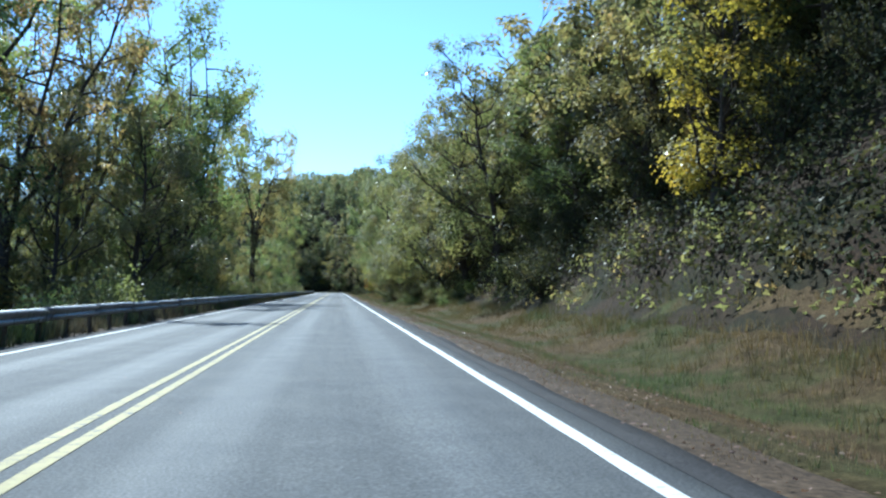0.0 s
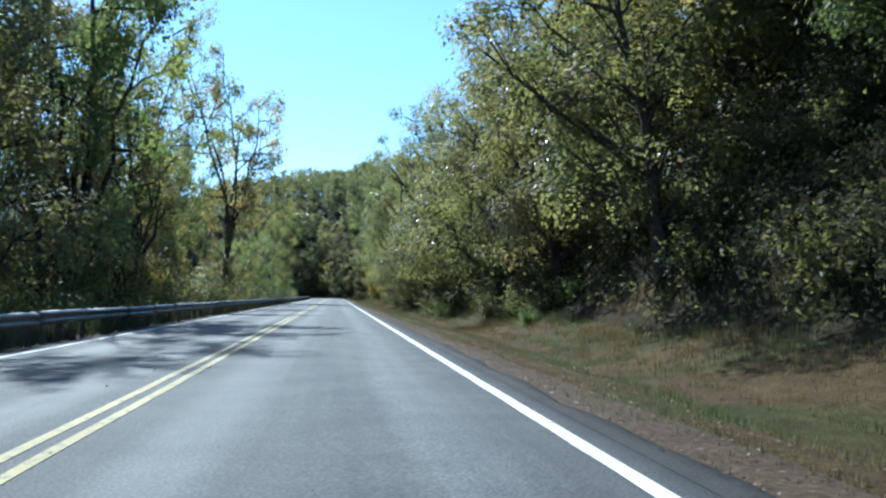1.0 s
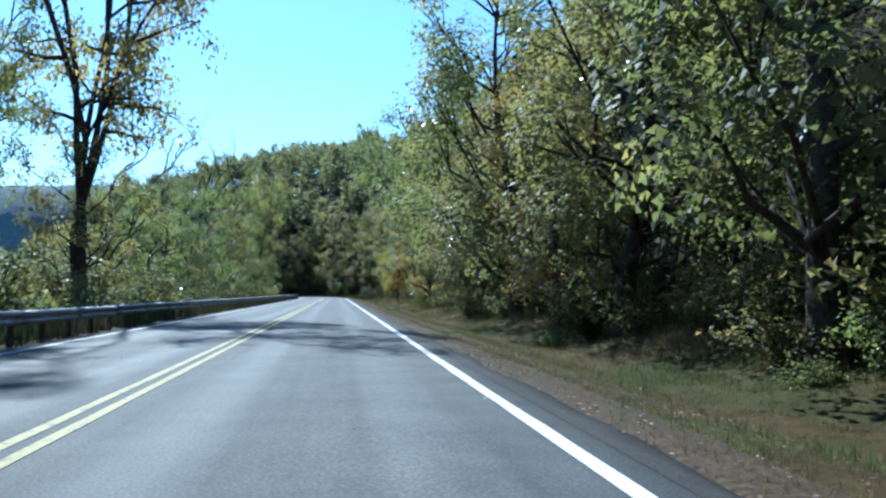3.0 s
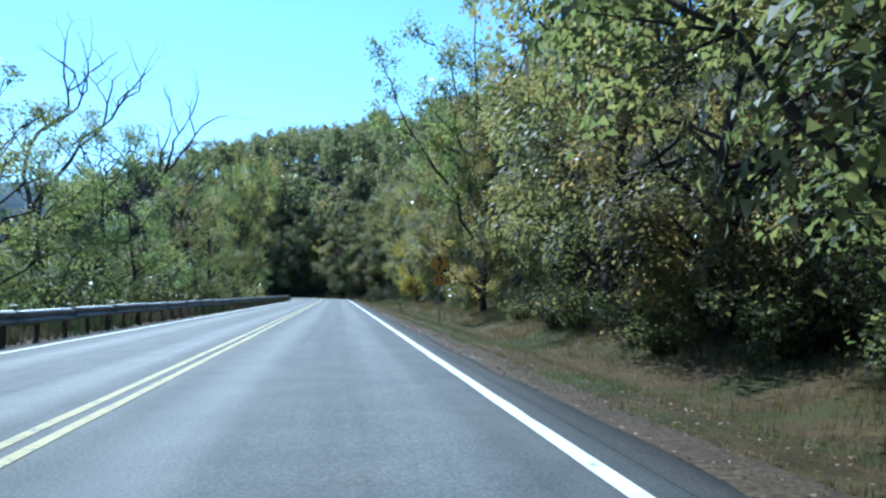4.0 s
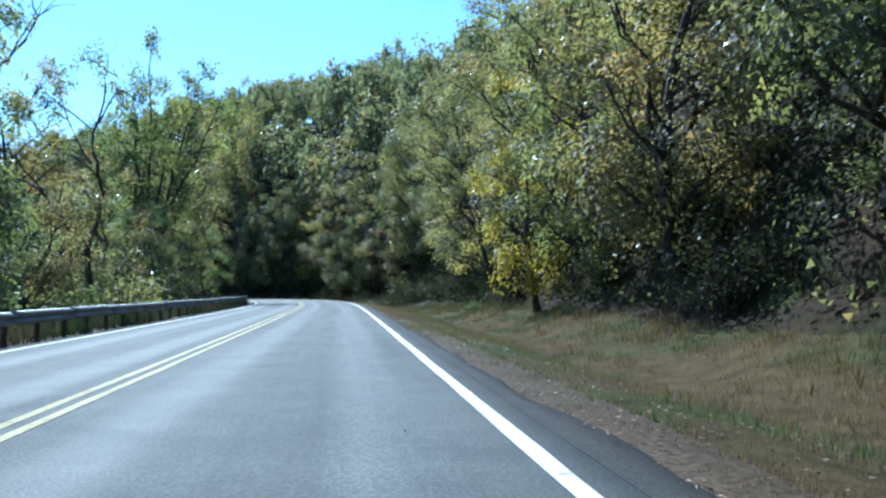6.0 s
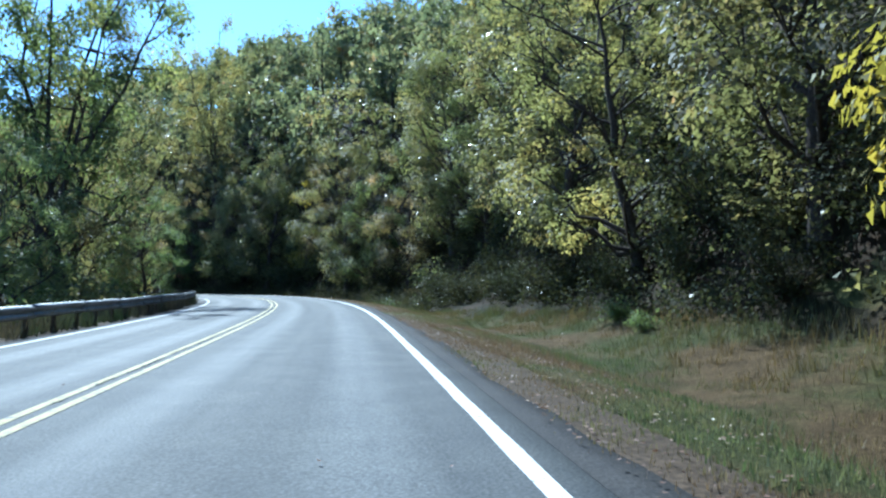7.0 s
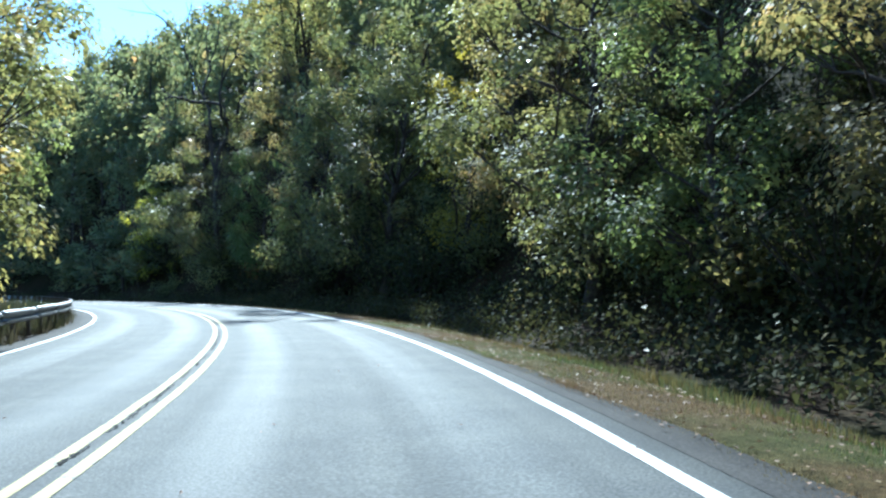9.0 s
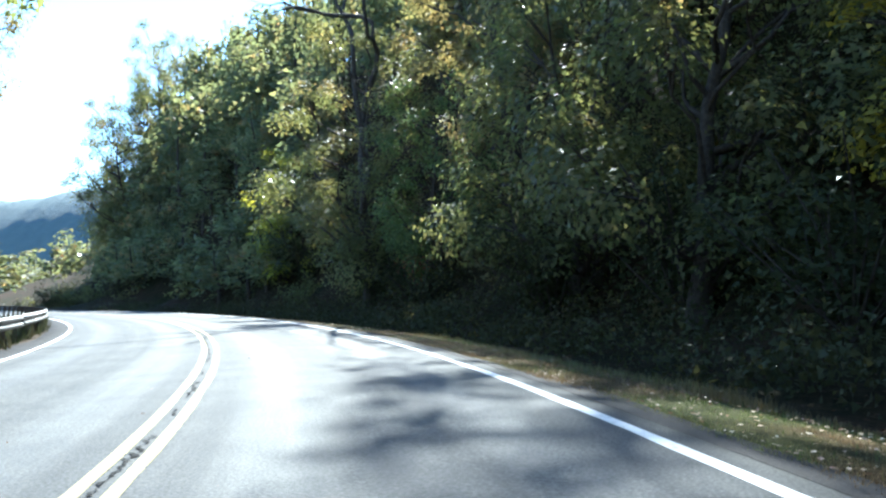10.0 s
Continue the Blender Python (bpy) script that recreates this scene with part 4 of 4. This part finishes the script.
def hill_forest(name, spots, seed, label, count=18, leaf=0.68, mat=HILL, wide=(4.8, 9.0), tall=(10, 19)):
    rng = np.random.default_rng(seed)
    models = [crown_template(rng, count, leaf) for _ in range(10)]
    pieces, trunks = [], []
    for x, y in spots:
        v, f = models[rng.integers(10)]
        turn, w, h = rng.uniform(0, 6.28), rng.uniform(*wide), rng.uniform(*tall)
        c, s2 = math.cos(turn) * w, math.sin(turn) * w
        z = ground_z(x, y)
        p = np.stack([v[:, 0] * c - v[:, 1] * s2 + x, v[:, 0] * s2 + v[:, 1] * c + y, v[:, 2] * h * 0.95 + z + h * 0.08], 1)
        pieces.append((p, f))
        trunks.append(tube(np.array([[x, y, z - 0.5], [x + rng.normal() * 0.2, y, z + h * 0.4], [x + rng.normal() * 0.4, y, z + h * 0.75]]), np.array([0.2, 0.15, 0.05]), 5))
    v, f = joined(pieces)
    tagged(new(name, mesh_from(name, v, f, [mat])), label, "forest", kind="stuff")
    v, f = joined(trunks)
    tagged(new(name + "_trunks", mesh_from(name + "_trunks", v, f, [BARK], smooth=True)), "dark tree trunks standing on the wooded hill", "tree trunks", kind="stuff")


rng = np.random.default_rng(31)
spots = []
for gx0 in np.arange(-135, 75, 6.0):
    for gy0 in np.arange(20, 440, 6.0):
        x, y = gx0 + rng.uniform(-3, 3), gy0 + rng.uniform(-3, 3)
        spots.append((x, y))
spots = np.array(spots)
al, ac = road_frame(spots[:, 0], spots[:, 1])
bearing = np.degrees(np.arctan2(-9 - spots[:, 0], spots[:, 1] - 290))
near = (ac > 25) & (ac < np.where(spots[:, 1] < 230, 38, 128)) & (bearing < 38.3) & (bearing > -60)
near |= (ac > 25) & (ac < 38) & (spots[:, 1] < 300)
near |= (ac > 16) & (ac < 26) & (al > 300) & (bearing < 38.3)
spots = spots[near]
hill_forest("hillside_forest", spots, 8, "dense green and olive autumn forest covering the hillside")



rng = np.random.default_rng(33)
edge = []
for _ in range(300):
    way, far = math.radians(rng.uniform(24, 38.4)), rng.uniform(34, 150)
    edge.append((-9 - far * math.sin(way), 290 + far * math.cos(way)))
edge = np.array(edge)
_, ac = road_frame(edge[:, 0], edge[:, 1])
hill_forest("hill_edge_thicket", edge[(ac > 11.5) & (ac < 95)], 12, "leafy thicket down the end of the wooded hill", 18, 0.6, HILL, (4, 7), (5, 9))


def undergrowth(name, s_range, lat_range, count, seed, mat, label, per=20, leaf=0.2):
    """Low leafy brush that covers the floor of the woods."""
    rng = np.random.default_rng(seed)
    s, lat = rng.uniform(*s_range, count), lat_range[0] + (lat_range[1] - lat_range[0]) * rng.random(count) ** 1.3
    x, y = on_roads(s, lat)
    z = height(x, y) + 0.1 + rng.random(count) * np.clip(0.75 + 0.9 * bumps(x, y, 2.6, 1.0), 0.15, 1.7)
    v, f = leaves(rng, np.stack([x, y, z], 1), (0.5, 0.5, 0.4), per, leaf, 0.2, fold=False)
    tagged(new(name, mesh_from(name, v, f, [mat])), label, "undergrowth", kind="stuff")


undergrowth("woodland_undergrowth", (0, 395), (12.8, 32.0), 4800, 71, OAK, "dull olive brush covering the floor of the woods")
# the darker mats carry the woods' shade in their leaf colour
undergrowth("hillside_brush", (8, 262), (14.4, 22.0), 3400, 73, SHADED_LEAVES, "brush on the slope, its green darkened for the trees' shade", 16, 0.2)
undergrowth("near_slope_brush", (14, 90), (13.8, 24.0), 2200, 76, SHADED_LEAVES, "brush on the near slope, coloured dark for the trees' shade", 15, 0.2)
undergrowth("bend_brush", (256, 395), (8.4, 14.0), 2600, 74, SHADED_LEAVES, "shade-darkened brush at the foot of the wooded hill", 24, 0.14)
undergrowth("slope_brush", (246, 320), (12.5, 24.0), 2200, 77, SHADED_LEAVES, "shade-darkened brush on the slope above the bend", 16, 0.19)
undergrowth("roadside_brush", (228, 262), (11.4, 14.5), 260, 75, SHADED_LEAVES, "shade-darkened brush closing in on the narrowing verge", 30, 0.13)
undergrowth("riverside_undergrowth", (0, 275), (-26.0, -8.0), 4200, 72, GREEN, "green brush below the trees beyond the guardrail", 16)

# far side of the valley, to the left of the bend
rng = np.random.default_rng(41)
spots = [(rng.uniform(-300, -95), rng.uniform(335, 500)) for _ in range(120)]
spots = [p for p in spots if road_frame(p[0], p[1])[1][0] > 12 or road_frame(p[0], p[1])[1][0] < -14]
hill_forest("valley_thicket", spots, 9, "low yellow-green thicket on the valley floor", 18, 0.7, HILL, (8, 13), (11, 17))


rng = np.random.default_rng(43)
spots = [(rng.uniform(-110, -30), rng.uniform(10, 300)) for _ in range(190)]
hill_forest("floodplain_woods", spots, 10, "green and yellowing woods on the low ground beyond the guardrail", 18, 0.7, HILL, (6, 10), (8, 13))


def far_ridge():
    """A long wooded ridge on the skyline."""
    m, t, b = material("haze_tinted_forest")
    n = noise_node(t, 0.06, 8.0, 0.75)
    # forest colour paled towards blue-green, distance haze painted in
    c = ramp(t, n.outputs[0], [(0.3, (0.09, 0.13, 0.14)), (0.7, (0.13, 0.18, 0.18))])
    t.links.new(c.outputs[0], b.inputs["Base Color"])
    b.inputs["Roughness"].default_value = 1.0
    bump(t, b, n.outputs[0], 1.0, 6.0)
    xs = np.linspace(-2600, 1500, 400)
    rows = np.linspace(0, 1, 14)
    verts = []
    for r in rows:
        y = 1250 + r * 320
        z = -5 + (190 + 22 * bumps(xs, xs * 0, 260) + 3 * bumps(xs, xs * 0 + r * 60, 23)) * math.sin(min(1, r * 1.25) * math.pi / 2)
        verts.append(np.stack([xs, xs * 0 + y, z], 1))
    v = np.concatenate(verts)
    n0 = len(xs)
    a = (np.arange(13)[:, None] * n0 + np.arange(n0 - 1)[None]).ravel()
    return tagged(new("backdrop", mesh_from("backdrop", v, np.stack([a, a + 1, a + n0 + 1, a + n0], 1), [m], smooth=True)), "wooded ridge on the skyline, blue-green haze put into its colour", "hills", kind="structure")


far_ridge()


# ---------------------------------------------------------------- grass, weeds, fallen leaves
def blades(rng, x, y, z, tall, width):
    n = len(x)
    az = rng.uniform(0, 6.28, n)
    lean = rng.uniform(0.1, 0.55, n) * tall
    d = rng.uniform(0, 6.28, n)
    a = np.stack([x - np.cos(az) * width, y - np.sin(az) * width, z - 0.03], 1)
    b = np.stack([x + np.cos(az) * width, y + np.sin(az) * width, z - 0.03], 1)
    c = np.stack([x + np.cos(d) * lean, y + np.sin(d) * lean, z + tall], 1)
    v = np.stack([a, b, c], 1).reshape(-1, 3)
    return v, np.arange(n * 3).reshape(-1, 3)


def grass(name, count, s_range, lat_range, tall, width, mat, seed, label, clumps=9, bias=1.0):
    rng = np.random.default_rng(seed)
    n0 = count // clumps
    s = rng.uniform(*s_range, n0)
    lat = lat_range[0] + (lat_range[1] - lat_range[0]) * rng.random(n0) ** bias
    s, lat = np.repeat(s, clumps) + rng.normal(size=n0 * clumps) * 0.12, np.repeat(lat, clumps) + rng.normal(size=n0 * clumps) * 0.12
    if lat_range[0] > 0:
        lat = EDGE + (lat - EDGE) * narrowing(s)
    x, y = on_roads(s, lat)
    inner = np.clip((np.abs(lat) - abs(lat_range[0])) / 1.6, 0.45, 1.0) if lat_range[0] > 0 else 1.0
    t = rng.uniform(*tall, n0 * clumps) * inner * (0.75 + 0.4 * bumps(x, y, 4.0))
    v, f = blades(rng, x, y, height(x, y) + 0.02, t, rng.uniform(0.6, 1.3, len(x)) * width)
    tagged(new(name, mesh_from(name, v, f, [mat])), label, "grass", kind="stuff")


grass("verge_grass", 170000, (3, 320), (4.9, 13.8), (0.06, 0.22), 0.011, GRASS, 51, "dry tan and green grass on the sloping verge", 10, 0.8)
grass("short_verge_grass", 130000, (3, 320), (4.6, 7.8), (0.03, 0.12), 0.01, SHORT_GRASS, 53, "short brown and green grass beside the shoulder", 10, 1.6)
grass("bend_verge_grass", 60000, (200, 310), (4.35, 7.0), (0.04, 0.16), 0.01, SHORT_GRASS, 55, "short green and brown grass growing up to the asphalt edge", 10, 1.3)
grass("tall_weeds", 70000, (3, 300), (8.6, 13.6), (0.25, 0.65), 0.013, TALL_GRASS, 54, "tall yellowed weeds and seedheads before the woods", 12, 0.75)
grass("rail_weeds", 60000, (3, 330), (-4.6, -7.0), (0.35, 0.85), 0.02, SHADE_DARK_WEEDS, 52, "weeds under and behind the guardrail, colour darkened for shade", 10, 1.2)


def fallen_leaves(name, count, lat_range, seed, label, bias=1.0, size=0.06, mat=LITTER, s_range=(0, 320)):
    rng = np.random.default_rng(seed)
    s = rng.uniform(*s_range, count)
    lat = lat_range[0] + (lat_range[1] - lat_range[0]) * rng.random(count) ** bias
    x, y = on_roads(s, lat)
    lat = np.where(lat > 9, EDGE + (lat - EDGE) * narrowing(s), lat)
    x, y = on_roads(s, lat)
    on_asphalt = np.abs(lat) < EDGE + 0.3
    z = np.where(on_asphalt, 0.035, height(x, y) + 0.06)
    v, f = leaves(rng, np.stack([x, y, z], 1), (0.0, 0.0, 0.006), 1, size, 0.0)
    base = np.repeat(z, 4)
    v[:, 2] = base + np.clip((v[:, 2] - base) * 0.35, -0.004, 0.04)
    tagged(new(name, mesh_from(name, v, f, [mat])), label, "fallen leaves", kind="stuff")


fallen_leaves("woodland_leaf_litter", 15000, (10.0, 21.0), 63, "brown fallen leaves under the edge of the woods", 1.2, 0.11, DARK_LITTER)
fallen_leaves("shoulder_leaf_litter", 15000, (LANE + 0.5, 6.8), 61, "pale and brown fallen leaves along the shoulder", 1.3, 0.05)
fallen_leaves("bend_leaf_litter", 1800, (LANE + 0.66, 6.4), 64, "pale fallen leaves lying along the asphalt edge", 2.0, 0.05, LITTER, (225, 300))
fallen_leaves("road_leaf_litter", 420, (-LANE, LANE), 62, "scattered fallen leaves on the asphalt", 1.0, 0.045)


def aster_clump(x, y, tall, heads, seed):
    """A clump of thin stems with small white flower heads."""
    rng = np.random.default_rng(seed)
    root = tagged(new("aster_clump"), "clump of small white asters flowering in the verge grass", "flowers", "asters in the verge")
    root.matrix_basis = pose(x, y, ground_z(x, y) + 0.02)
    tips = np.stack([rng.normal(size=heads) * 0.3, rng.normal(size=heads) * 0.3, tall * rng.uniform(0.6, 1.0, heads)], 1)
    v, f = joined([tube(np.array([[t[0] * 0.3, t[1] * 0.3, -0.05], [t[0] * 0.6, t[1] * 0.6, t[2] * 0.6], t]), np.array([0.006, 0.005, 0.003]), 3) for t in tips])
    tagged(part("stalk", mesh_from("aster_stalk", v, f, [SHADE_DARK_WEEDS]), None, root), kind="stuff")
    lv, lf = leaves(rng, tips - np.array([0, 0, 0.2]), (0.1, 0.1, 0.12), 6, 0.07, 0.2)
    tagged(part("foliage", mesh_from("aster_foliage", lv, lf, [GREEN]), None, root), kind="stuff")
    lv, lf = leaves(rng, tips, (0.014, 0.014, 0.008), 7, 0.028)
    tagged(part("blossom", mesh_from("aster_blossom", lv, lf, [PETAL]), None, root, "small white petals"), kind="stuff")


for k, (x, y, tall, heads) in enumerate(((3.65, 268.4, 0.85, 26), (3.7, 264.9, 0.75, 28), (3.4, 265.3, 0.6, 22), (5.7, 265.7, 0.95, 30), (5.0, 260.4, 0.7, 18), (2.7, 271.8, 0.8, 20))):
    aster_clump(x, y, tall, heads, 200 + k)
